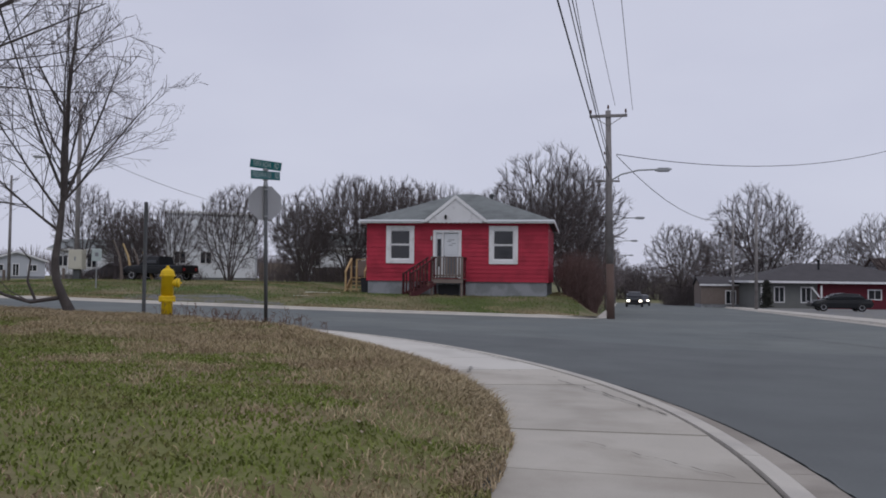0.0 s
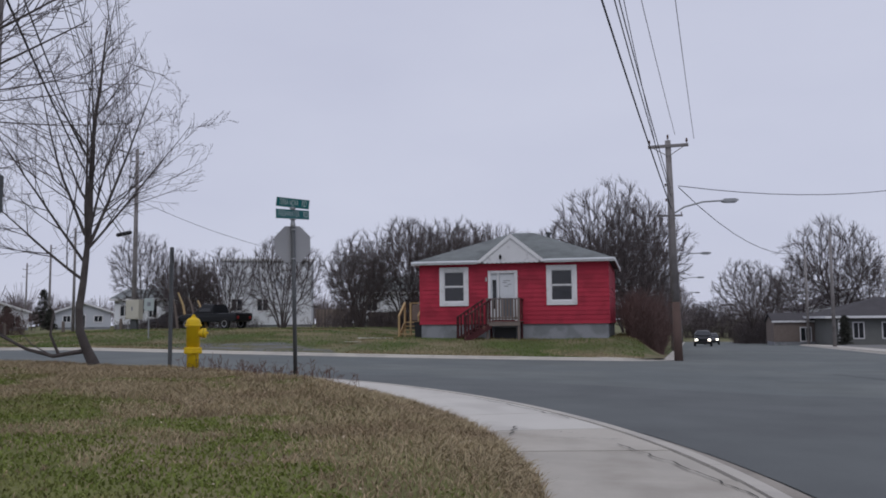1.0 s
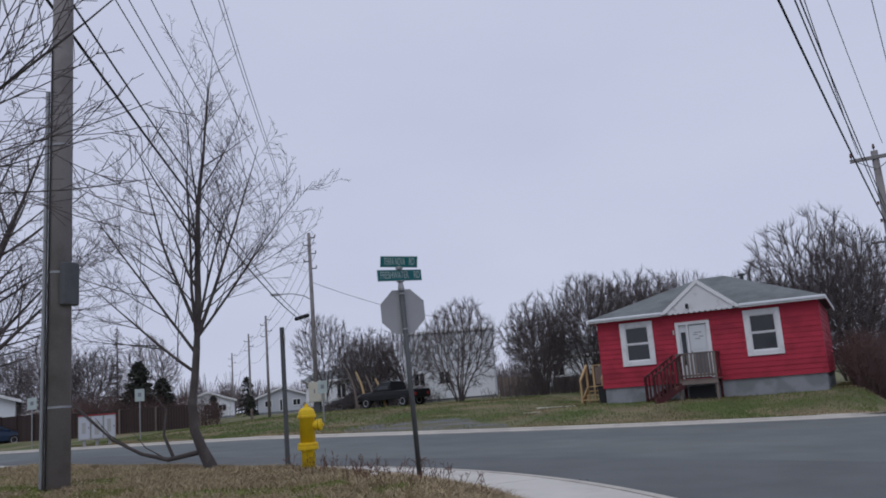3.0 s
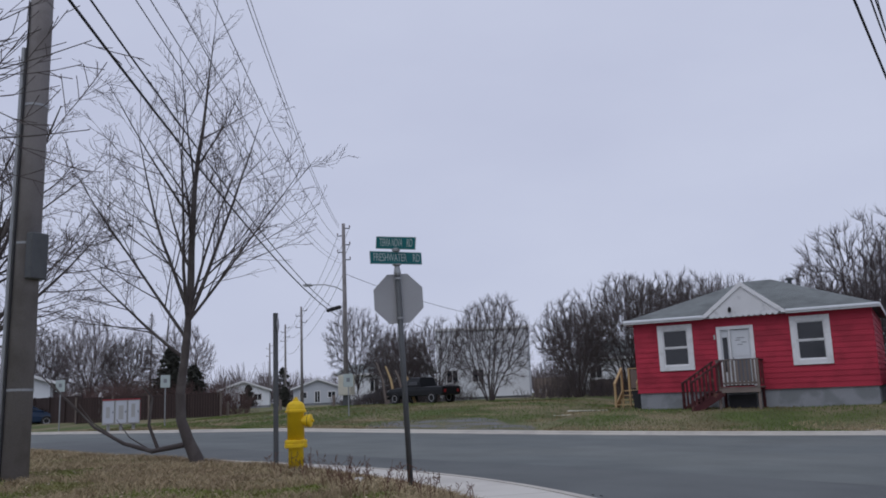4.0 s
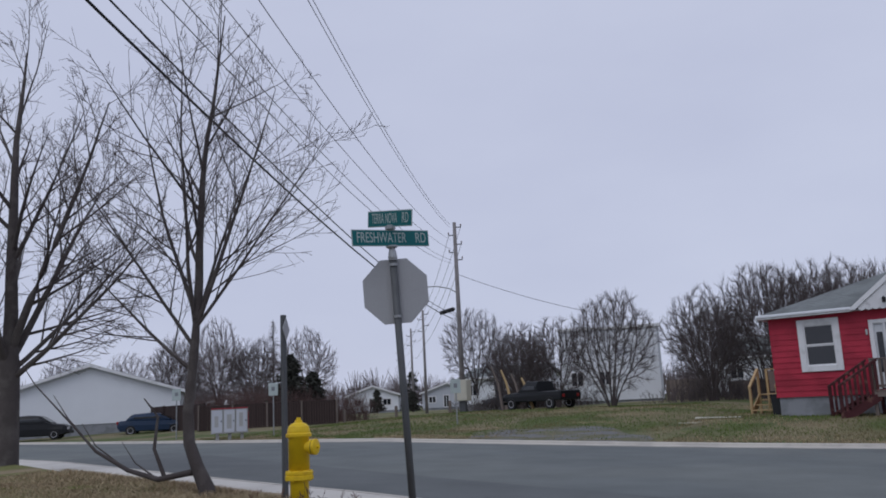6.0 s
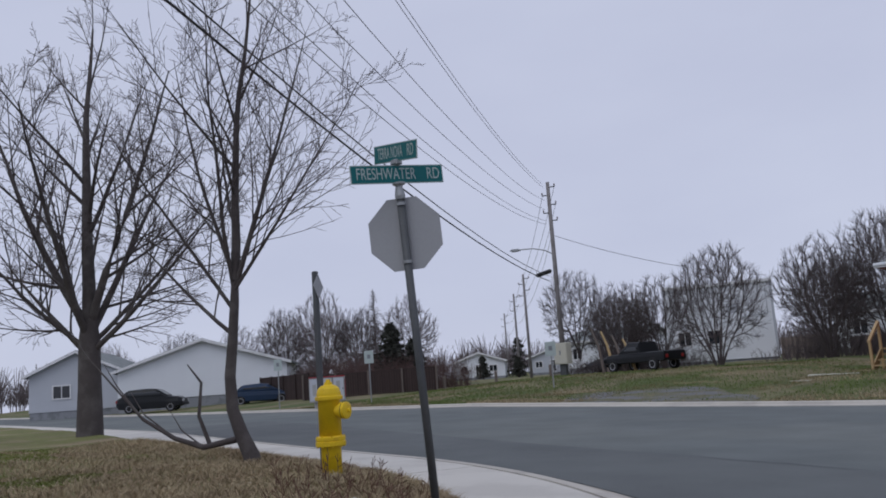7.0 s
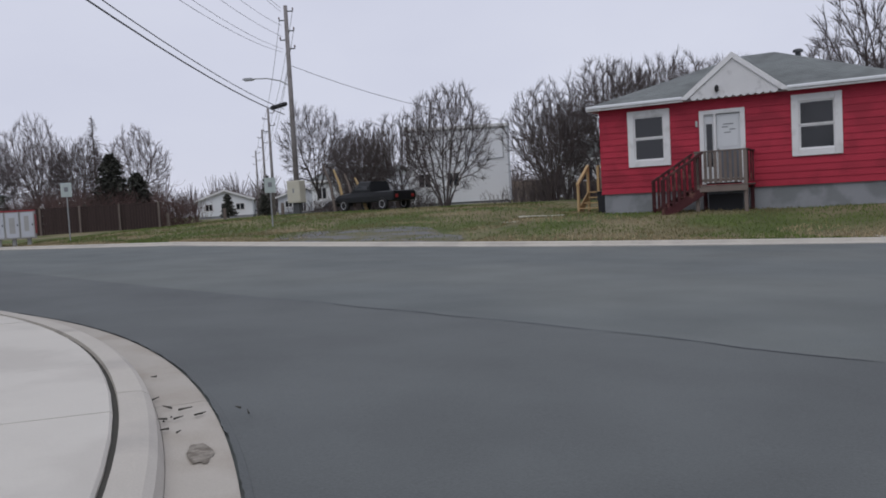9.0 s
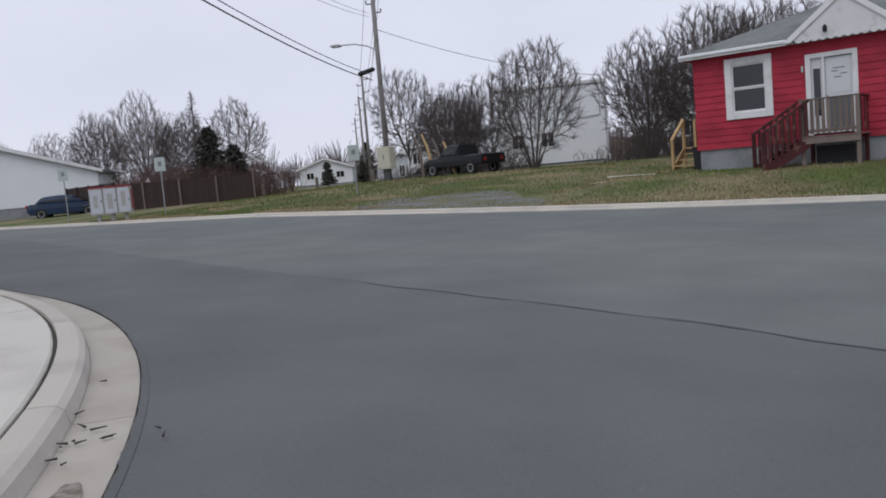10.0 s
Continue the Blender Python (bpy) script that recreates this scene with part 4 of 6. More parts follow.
for at, h in far_poles:
    p = pole_thing(at, h, 0.15, 0.1, "slim grey utility pole in the distance")
    for z, s in ((h - 0.4, 1), (h - 0.9, -1), (h - 1.5, 1), (h - 2.0, -1)):
        part("insulator_arm", boxed(0, 0.5, -0.03, 0.03, z - 0.03, z + 0.03, m=pose(0, 0, 0, 0, 0, 30 if s > 0 else 210)), "steel_dark", p)
        insulator(p, 0.45 * s, 0.25 * s, z, 0.18)
    for dz, dx in ((-0.4, 0.4), (-0.9, -0.4), (-1.5, 0.4), (-3.3, 0)):
        wire(prev + Vector((dx, 0.3 * dx, (12.0 if prev is PMv else 9.7) + dz)), Vector(at) + Vector((dx, 0.3 * dx, h + dz)), 0.6, 0.014)
    prev = Vector(at)
for y, side, h in ((56, "L", 8.8), (78, "L", 8.8), (104, "L", 8.6), (140, "L", 8.6), (75.8, "R", 9.6), (96, "R", 9.6), (138, "R", 9.6)):
    x = main_left(y) + 0.55 if side == "L" else main_right(y) + 0.8
    x = main_left(y) - 0.3 if side == "L" else x
    p = pole_thing((x, y, road_z(x, y) + 0.1), h, 0.16, 0.11, "grey utility pole along the main road")
    if side == "L":
        part("crossarm", boxed(-0.8, 0.8, -0.1, 0.0, h - 0.35, h - 0.23), "pole", p)
        for dx in (-0.72, 0.72):
            insulator(p, dx, -0.05, h - 0.23)
        lamp_arm(p, 5.6, 5, 1.9, 0.5)


# ---- bare trees ----
def branch(rng, start, way, length, radius, level, spec, runs):
    n = spec["segs"][level]
    pts, rad, d = [Vector(start)], [radius], Vector(way).normalized()
    tip = spec["tip"] if level == len(spec["kids"]) else max(spec["tip"], radius * 0.13)
    for i in range(n):
        wob = Vector((rng.gauss(0, 1), rng.gauss(0, 1), rng.gauss(0, 0.6))) * spec["wob"]
        d = (d + wob + Vector((0, 0, spec["lift"][level]))).normalized()
        pts.append(pts[-1] + d * (length / n))
        rad.append(lerp(radius, tip, (i + 1) / n))
    runs[min(level, 3)].append((pts, rad))
    if level == len(spec["kids"]):
        return
    k = spec["kids"][level]
    for j in range(k):
        t = lerp(spec["from"][level], 1.0, (j + rng.random()) / k)
        f = t * n
        i = min(n - 1, int(f))
        p = pts[i].lerp(pts[i + 1], f - i)
        ax = (pts[i + 1] - pts[i]).normalized()
        side = ax.cross(Vector((rng.gauss(0, 1), rng.gauss(0, 1), rng.gauss(0, 1)))).normalized()
        a = radians(rng.uniform(*spec["angle"][level]))
        w = ax * math.cos(a) + side * math.sin(a)
        ln = length * rng.uniform(*spec["ratio"][level]) * (1.0 - 0.55 * t)
        branch(rng, p, w, ln, max(spec["tip"], lerp(radius, tip, t) * spec["thin"]), level + 1, spec, runs)


def tree_runs(seed, stems, spec):
    rng = random.Random(seed)
    runs = [[], [], [], []]
    for p, w, ln, r in stems:
        branch(rng, p, w, ln, r, 0, spec, runs)
    return runs


def bare_tree(label, at, seed, stems, spec, bark="bark", twig="twig", extra=(), turn=0.0, group="", name="tree"):
    t = thing(name, label, "tree", at, turn, group)
    runs = tree_runs(seed, stems, spec)
    tubes("trunk", list(extra) + runs[0], bark, t, 9, "grey-brown bark")
    tagged(tubes("limbwork", runs[1], bark, t, 5, "bare limbs"), kind="stuff")
    v, f = tube_arrays(runs[2], 4)
    v2, f2 = tube_arrays(runs[3], 3)
    k = len(v)
    tagged(link_mesh("crown", v + v2, f + [tuple(i + k for i in q) for q in f2], twig, t, "fine bare twigs", True), kind="stuff")
    return t


NEAR = dict(segs=(9, 6, 4, 2), kids=(12, 7, 4), wob=0.035, lift=(0.018, 0.03, 0.03, 0.02), angle=((30, 48), (25, 46), (25, 55)), ratio=((0.42, 0.72), (0.40, 0.62), (0.32, 0.55)), thin=0.5, tip=0.003, **{"from": (0.12, 0.15, 0.2)})
BIG = dict(NEAR, kids=(12, 8, 5), tip=0.005, ratio=((0.40, 0.66), (0.40, 0.6), (0.35, 0.55)))
# small street tree with a crooked foot and one low branch
OX, OY = -0.05, -0.04
stems = [((0.02, 0.03, 2.35), (0.05, 0.05, 1), 4.7, 0.066), ((-0.02, 0, 2.5), (-0.34, -0.18, 1), 3.3, 0.032), ((0.05, 0.03, 2.3), (0.40, 0.20, 1), 3.5, 0.036), ((-0.04, 0, 2.0), (-0.55, -0.45, 0.9), 3.3, 0.028),
         ((0, 0.02, 2.25), (0.10, -0.30, 1), 3.7, 0.032), ((0, 0.02, 2.2), (-0.10, 0.35, 1), 3.5, 0.03), ((-0.05, 0, 1.65), (-0.75, -0.35, 0.55), 2.6, 0.03), ((0.02, 0, 2.2), (0.55, 0.35, 0.8), 3.2, 0.026)]
stems = [((x + OX, y + OY, z), w, ln, rr) for (x, y, z), w, ln, rr in stems]
bole = ([(0.13, 0.07, -0.2), (0.11, 0.06, 0.08), (0.0, -0.01, 0.36), (-0.10, -0.07, 0.68), (-0.12, -0.08, 1.1), (-0.07, -0.05, 1.6), (OX, OY + 0.02, 2.05), (OX + 0.02, OY + 0.03, 2.4)], [0.15, 0.11, 0.09, 0.080, 0.072, 0.066, 0.060, 0.046])
low = ([(-0.06, -0.04, 0.30), (-0.5, -0.28, 0.22), (-0.9, -0.48, 0.35), (-1.3, -0.73, 0.62), (-1.6, -0.93, 1.0)], [0.045, 0.038, 0.03, 0.022, 0.012])
low2 = ([(-0.42, -0.23, 0.24), (-0.55, -0.31, 0.62), (-0.52, -0.28, 1.05), (-0.7, -0.38, 1.3)], [0.03, 0.024, 0.018, 0.008])
bare_tree("slender leafless street tree with a crooked trunk and low branch", (-7.64, 15.43, 0.03), 11, stems, NEAR, "bark", "twig", [bole, low, low2, *[([Vector(low[0][k]), Vector(low[0][k]) + Vector((-0.3 - 0.1 * k, 0.1 * (k % 2) - 0.2, 0.1 + 0.12 * k)), Vector(low[0][k]) + Vector((-0.5 - 0.15 * k, 0.1 * (k % 2) - 0.25, 0.35 + 0.15 * k))], [0.014, 0.009, 0.004]) for k in (1, 2, 3, 4)]])
# big street tree further along the pavement
stems = [((0, 0, 2.6), (0.02, 0.05, 1), 7.4, 0.16), ((0, 0, 2.5), (0.42, 0.2, 1), 6.0, 0.10), ((0, 0, 2.4), (-0.42, -0.3, 1), 6.2, 0.11), ((0, 0, 2.3), (-0.1, 0.5, 0.9), 5.6, 0.09), ((0, 0, 2.2), (0.25, -0.5, 0.9), 5.4, 0.09),
         ((0, 0, 1.9), (0.7, 0.35, 0.6), 4.4, 0.07), ((0, 0, 1.9), (-0.8, -0.2, 0.6), 4.6, 0.07), ((0, 0, 2.1), (0.3, 0.75, 0.7), 4.2, 0.06), ((0, 0, 2.0), (-0.3, -0.8, 0.7), 4.2, 0.06)]
bole = ([(0.02, 0, -0.3), (0, 0, 0.1), (0.01, 0, 1.2), (0, 0, 2.2), (0, 0, 2.7)], [0.36, 0.29, 0.25, 0.23, 0.17])
bare_tree("large leafless street tree with a straight grey trunk", (-16.8, 16.9, 0.05), 5, stems, BIG, "bark", "twig", [bole])
# tree behind the lawn pole, whose limbs hang over it
stems = [((0, 0, 2.4), (1.0, 0.10, 0.18), 5.2, 0.04), ((0, 0, 2.7), (1.0, 0.25, 0.36), 5.2, 0.04), ((0, 0, 2.9), (1.0, 0.22, 0.75), 5.2, 0.04), ((0, 0, 2.5), (0.05, 0.1, 1), 6.0, 0.15), ((0, 0, 2.3), (-0.6, 0.1, 1), 5.0, 0.1), ((0, 0, 3.2), (0.85, 0.1, 1.1), 5.0, 0.05), ((0, 0, 2.6), (0.3, -0.6, 1), 5.0, 0.08)]
bole = ([(0, 0, -0.3), (0, 0, 0.1), (0.02, 0, 1.3), (0, 0, 2.7), (0, 0, 3.2)], [0.30, 0.24, 0.2, 0.17, 0.14])
bare_tree("leafless tree with limbs reaching past the utility pole", (-7.6, 8.5, 0.08), 23, stems, dict(NEAR, kids=(8, 6, 4), tip=0.004, lift=(0.015, 0.05, 0.05, 0.03)), "bark", "twig", [bole])


def grow(seed, roots, mid, radii, n, step, reach, kill, up, keep, rough=0.2):
    """Branches that grow from the roots towards points spread through an uneven, rounded crown."""
    rg = np.random.default_rng(seed)
    q = rg.normal(size=(n, 3))
    d = q / np.linalg.norm(q, axis=1)[:, None]
    lobes = rg.normal(size=(16, 3))
    lobes /= np.linalg.norm(lobes, axis=1)[:, None]
    q = d * (rg.uniform(0.04, 1, n) ** 0.42 * (1 - rough + 1.6 * rough * np.max(np.clip(d @ lobes.T, 0, 1) ** 6, axis=1)))[:, None]
    aims = q * np.array(radii) + np.array(mid)
    aims = aims[aims[:, 2] > 0.3]
    p, parent, way = [], [], []
    for line in roots:
        for k, point in enumerate(line):
            parent.append(len(p) - 1 if k else -1)
            p.append(point)
            way.append((Vector(line[-1]) - Vector(line[0])).normalized())
    p, way = np.array(p, float), np.array(way, float)
    gap = np.linalg.norm(aims[:, None] - p[None], axis=2)
    near, dist = gap.argmin(1), gap.min(1)
    alive = dist > kill
    for _ in range(150):
        m = alive & (dist < reach)
        if not m.any() or len(p) > 6000:
            break
        pull = aims[m] - p[near[m]]
        pull /= np.linalg.norm(pull, axis=1)[:, None]
        total = np.zeros_like(p)
        np.add.at(total, near[m], pull)
        src = np.unique(near[m])
        src = src[np.bincount([k for k in parent if k >= 0], minlength=len(p))[src] < 3]
        if not len(src):
            break
        g = total[src]
        g = g / (np.linalg.norm(g, axis=1)[:, None] + 1e-9) + keep * way[src] + np.array([0, 0, up]) + 0.07 * rg.normal(size=g.shape)
        g /= np.linalg.norm(g, axis=1)[:, None]
        tips = p[src] + g * step
        gap = np.linalg.norm(aims[:, None] - tips[None], axis=2)
        j = gap.argmin(1)
        best = gap[np.arange(len(aims)), j]
        closer = best < dist
        near[closer], dist[closer] = len(p) + j[closer], best[closer]
        alive &= dist > kill
        p, way = np.vstack([p, tips]), np.vstack([way, g])
        parent += [int(k) for k in src]
    return p, parent, way


def grown_tree(label, seed, roots, mid, radii, n, step, reach, kill, up, keep, tip, power, twigs, twig_length, bark, twig, group):
    """A bare tree with a rounded crown: stout stems, limbs, and a haze of fine upright twigs."""
    p, parent, way = grow(seed, roots, mid, radii, n, step, reach, kill, up, keep)
    rng = random.Random(seed)
    size = len(p)
    kids, load = [[] for _ in range(size)], [0] * size
    for k in range(size - 1, -1, -1):
        load[k] = max(1, load[k])
        if parent[k] >= 0:
            kids[parent[k]].append(k)
            load[parent[k]] += load[k]
    flat = [Vector(v) for v in p]
    even = [flat[k] if parent[k] < 0 or not kids[k] else flat[k] * 0.5 + flat[parent[k]] * 0.25 + flat[max(kids[k], key=lambda c: load[c])] * 0.25 for k in range(size)]
    rad = [tip * load[k] ** power for k in range(size)]
    stout, middling, fine = [], [], []
    heads = [(k, -1) for k in range(size) if parent[k] < 0]
    while heads:
        k, stem = heads.pop()
        line = [stem] if stem >= 0 else []
        while True:
            line.append(k)
            if not kids[k]:
                break
            nxt = max(kids[k], key=lambda c: load[c])
            heads += [(c, k) for c in kids[k] if c != nxt]
            k = nxt
        r = [rad[c] for c in line]
        if stem >= 0:
            r[0] = r[1]
        pick = [c for c in range(len(line)) if c in (0, len(line) - 1) or c % 2 == 1 or r[0] > 6 * tip]
        run = ([even[line[c]] for c in pick], [r[c] for c in pick])
        (stout if r[0] > 12 * tip else middling if r[0] > 3.2 * tip else fine).append(run)
    centre = Vector(mid)
    for k in range(size):
        if load[k] > 5 or flat[k].z < 0.5:
            continue
        for _ in range(twigs + (1 if not kids[k] else 0)):
            out = (flat[k] - centre).normalized()
            w = (Vector(way[k]) * 0.9 + out * 0.35 + Vector((rng.gauss(0, 0.42), rng.gauss(0, 0.42), 0.35 + rng.gauss(0, 0.3)))).normalized()
            fine.append(([even[k], even[k] + w * twig_length * rng.uniform(0.45, 1.2)], [tip * 0.9, tip * 0.4]))
    t = thing("tree", label, "tree", (0, -300, -20), 0, group)
    tubes("trunk", stout, bark, t, 6, "grey-brown bark")
    tagged(tubes("limbwork", middling, bark, t, 4, "bare limbs"), kind="stuff")
    tagged(tubes("crown", fine, twig, t, 3, "fine bare twigs"), kind="stuff")
    return t


protos = []
for k in range(3):
    rng = random.Random(40 + k)
    roots = []
    for j in range(9):
        a, s = 2 * math.pi * (j + 0.6 * rng.random()) / 9, rng.uniform(0.15, 0.75)
        roots.append([(0.10 * math.cos(a), 0.10 * math.sin(a), -0.15), ((0.12 + 0.3 * s) * math.cos(a), (0.12 + 0.3 * s) * math.sin(a), 0.55), ((0.12 + 0.95 * s) * math.cos(a), (0.12 + 0.95 * s) * math.sin(a), 1.3)])
    protos.append(grown_tree("leafless many-stemmed tree behind the street", 50 + k, roots, (0, 0, 3.15), (2.35, 2.35, 2.55), 2000, 0.15, 1.5, 0.24, 0.4, 0.7, 0.0085, 0.42, 3, 0.42, "bark_dark", "twig", "trees behind the street"))
for k in range(3):
    rng = random.Random(60 + k)
    roots = [[(0, 0, -0.3), (0, 0, 0.8), (0.03, 0.02, 1.7)]]
    for j in range(6):
        a, s = 2 * math.pi * (j + 0.6 * rng.random()) / 6, rng.uniform(0.35, 0.85)
        roots.append([(0, 0, 1.2 + 0.12 * j), (0.6 * s * math.cos(a), 0.6 * s * math.sin(a), 2.0 + 0.1 * j), (1.3 * s * math.cos(a), 1.3 * s * math.sin(a), 3.0 + 0.1 * j)])
    protos.append(grown_tree("leafless broad-crowned tree behind the street", 70 + k, roots, (0, 0, 4.85), (3.3, 3.3, 3.15), 1900, 0.20, 2.0, 0.32, 0.35, 0.8, 0.0105, 0.41, 3, 0.5, "bark_dark", "twig_hazed" if k == 2 else "twig", "trees behind the street"))
protos[0].matrix_basis = pose(-17.4, 45.6, far_z(-17.4, 45.6))
protos[0]["label"] = "leafless many-stemmed round tree on the lawn by the white house"


def plant(kind, x, y, height, wide=1.0, label="", z=None, turn=0.0):
    base = 5.6 if kind < 3 else 8.0
    c = copy_thing(protos[kind], pose(x, y, far_z(x, y) if z is None else z, 0, 0, turn))
    k = 0.87 * height / base
    c.matrix_basis = c.matrix_basis @ Matrix.Diagonal((k * wide, k * wide, k, 1))
    if label:
        c["label"] = label
    return c


rng = random.Random(8)
behind = "leafless tree in the thicket behind the red house"
for kind, x, y, h, w in ((1, -14.9, 52, 6.6, 1.0), (2, -12.6, 54, 8.0, 0.85), (0, -10.6, 55, 8.3, 0.8), (1, -8.4, 53.5, 7.8, 0.85), (2, -17.6, 59, 6.6, 0.9), (0, -6.6, 57, 8.2, 0.75), (2, -4.6, 58, 7.6, 0.8), (1, -2.4, 57, 8.2, 0.8), (4, -13.5, 60, 9.0, 0.8), (3, -9.3, 61, 8.7, 0.8)):
    plant(kind, x, y, h, w, behind, turn=rng.uniform(0, 360))
for kind, x, y, h, w in ((3, 0.7, 51, 10.6, 0.9), (4, 2.6, 55, 10.2, 0.8), (0, 1.6, 58, 8.8, 0.9)):
    plant(kind, x, y, h, w, "tall leafless tree beside the red house", z=-0.6, turn=rng.uniform(0, 360))
for kind, x, y, h, w in ((4, -32.6, 55, 8.2, 0.8), (2, -30.6, 57, 6.6, 0.9), (1, -27.0, 52, 5.0, 1.15), (2, -24.6, 52.5, 6.0, 0.9), (0, -28.8, 55, 5.4, 1.1)):
    plant(kind, x, y, h, w, "leafless tree near the parked pickup", turn=rng.uniform(0, 360))
for kind, x, y, h, w in ((5, -64, 52, 8.0, 0.95), (4, -60, 49.5, 8.6, 0.7), (5, -57, 51.5, 9.8, 0.75), (4, -54, 53, 8.0, 0.75), (5, -50.2, 55.5, 8.4, 0.95), (5, -69, 50, 7.5, 0.9), (4, -74, 47, 7.6, 0.9), (5, -80, 42, 7.0, 1.0), (3, -58.5, 56, 7.6, 0.9)):
    plant(kind, x, y, h, w, "leafless tree behind the brown fence", turn=rng.uniform(0, 360))
for kind, x, y, h, w in ((4, 16.6, 118, 12.6, 1.05), (5, 20, 128, 11.0, 1.1), (3, 26.2, 113, 17.5, 1.05), (4, 29.5, 112, 12.5, 1.1), (5, 22.5, 116, 13.0, 1.0), (4, 43.5, 118, 14.5, 1.1), (5, 49, 112, 13, 1.1), (3, 39.5, 124, 12, 1.0), (4, 14, 205, 10, 1.5), (5, 21, 215, 11, 1.5), (5, 2.5, 150, 9, 1.2), (4, 13, 150, 8, 1.2), (5, 5.5, 92, 7.5, 0.9), (4, 3.5, 75, 8.0, 0.8), (5, 6.5, 120, 9.0, 1.0), (5, 7, 160, 9, 1.1), (4, 26, 165, 10, 1.1), (5, 24, 200, 10, 1.2), (5, 9, 200, 10, 1.2), (4, 17, 235, 10, 1.4)):
    plant(kind, x, y, h, w, "leafless roadside tree along the main road", z=road_z(x, y) + 0.05, turn=rng.uniform(0, 360))
protos[0].matrix_basis = protos[0].matrix_basis @ Matrix.Diagonal((0.98, 0.98, 0.96, 1))
spots = ((-20.5, 68, 6.2), (-12.0, 68, 7.8), (2.0, 66, 7.4), (-1.0, 63, 7.4), (-66, 58, 7.5))
for p, (x, y, h) in zip(protos[1:], spots):
    base = 5.6 if protos.index(p) < 3 else 8.0
    p.matrix_basis = pose(x, y, far_z(x, y), 0, 0, 40) @ Matrix.Diagonal((h / base, h / base, h / base, 1))


def thicket(name, label, x0, x1, y0, y1, height, n, material, seed, z_of, r=0.012, category="bush"):
    """A dense bush of many thin upright stems."""
    rng = random.Random(seed)
    runs = []
    for _ in range(n):
        x, y = rng.uniform(x0, x1), rng.uniform(y0, y1)
        e = 1 - abs(2 * (x - x0) / (x1 - x0) - 1) ** 3
        h = height * rng.uniform(0.5, 1.0) * (0.55 + 0.45 * e) * (0.8 + 0.4 * noise.noise((x * 0.8, y * 0.8, seed)))
        p, d = Vector((x, y, z_of(x, y) - 0.1)), Vector((rng.gauss(0, 0.25), rng.gauss(0, 0.25), 1))
        pts = [p]
        for s in range(3):
            d = d + Vector((rng.gauss(0, 0.25), rng.gauss(0, 0.25), 0.1))
            pts.append(pts[-1] + d.normalized() * h / 3)
        runs.append((pts, [r, r * 0.8, r * 0.6, r * 0.3]))
        for q in (pts[1], pts[2], pts[2].lerp(pts[3], 0.5)):
            w = Vector((rng.gauss(0, 1), rng.gauss(0, 1), 0.7)).normalized()
            runs.append(([q, q + w * h * 0.16, q + w * h * 0.26 + Vector((0, 0, h * 0.08))], [r * 0.6, r * 0.5, r * 0.3]))
    t = thing(name, label, category)
    tubes("crown", runs, material, t, 3)
    return t


thicket("bush", "dense leafless reddish-brown bush beside the house", 1.9, 3.5, 40.5, 49, 3.2, 1500, "hedge_twig", 3, lambda x, y: far_z(x, y))
thicket("bush", "leafless brown thicket behind the brown fence", -56, -38, 46, 51, 3.4, 2300, "hedge_twig", 4, lambda x, y: 0.2, 0.015)
thicket("bush", "leafless undergrowth below the trees behind the house", -19, -8, 52, 60, 2.0, 750, "twig", 5, lambda x, y: far_z(x, y), 0.016)
thicket("bush", "leafless undergrowth between the parked truck and the pole", -34, -24, 53, 58, 2.1, 600, "twig", 6, lambda x, y: far_z(x, y), 0.016)

thicket("bush", "dark leafless growth where the main road bends away", 4, 38, 200, 208, 8.0, 700, "twig", 7, lambda x, y: road_z(x, y), 0.05)
thicket("bush", "dark leafless growth beside the main road", 15.5, 21, 121, 136, 5.0, 500, "twig", 8, lambda x, y: road_z(x, y), 0.03)


def spruce(label, at, height, r, n, seed, material="spruce", sparse=False):
    """A conifer of drooping whorled boughs with many needled sprays."""
    rng = random.Random(seed)
    t = thing("spruce_tree" if not sparse else "larch_tree", label, "tree", at)
    tubes("trunk", [([(0, 0, -0.2), (0, 0, height)], [0.1, 0.02])], "bark_dark", t, 6)
    v, f, runs = [], [], []
    for k in range(n):
        z = height * (0.06 + 0.92 * (k / n) ** 0.9)
        ln = r * (1 - z / height) ** 0.8 * rng.uniform(0.65, 1.1) + 0.08
        a = rng.uniform(0, 2 * math.pi)
        d = Vector((math.cos(a), math.sin(a), 0.15 if z > 0.7 * height else -0.12))
        runs.append(([(0, 0, z), Vector((0, 0, z)) + d * ln], [0.02, 0.006]))
        for s in range(3 if sparse else 11):
            p = Vector((0, 0, z)) + d * ln * rng.uniform(0.2, 1.0)
            w = Vector((rng.gauss(0, 1), rng.gauss(0, 1), rng.gauss(0, 0.5) - 0.2)).normalized() * rng.uniform(0.12, 0.32) * (0.6 if sparse else 1)
            u = w.cross(Vector((rng.gauss(0, 1), rng.gauss(0, 1), rng.gauss(0, 1)))).normalized() * 0.05 * (0.3 if sparse else 1.3)
            i = len(v)
            v += [p - u, p + u, p + w + u * 0.3, p + w - u * 0.3]
            f.append((i, i + 1, i + 2, i + 3))
    tubes("limbwork", runs, "bark_dark", t, 3)
    link_mesh("foliage", v, f, material, t)
    return t


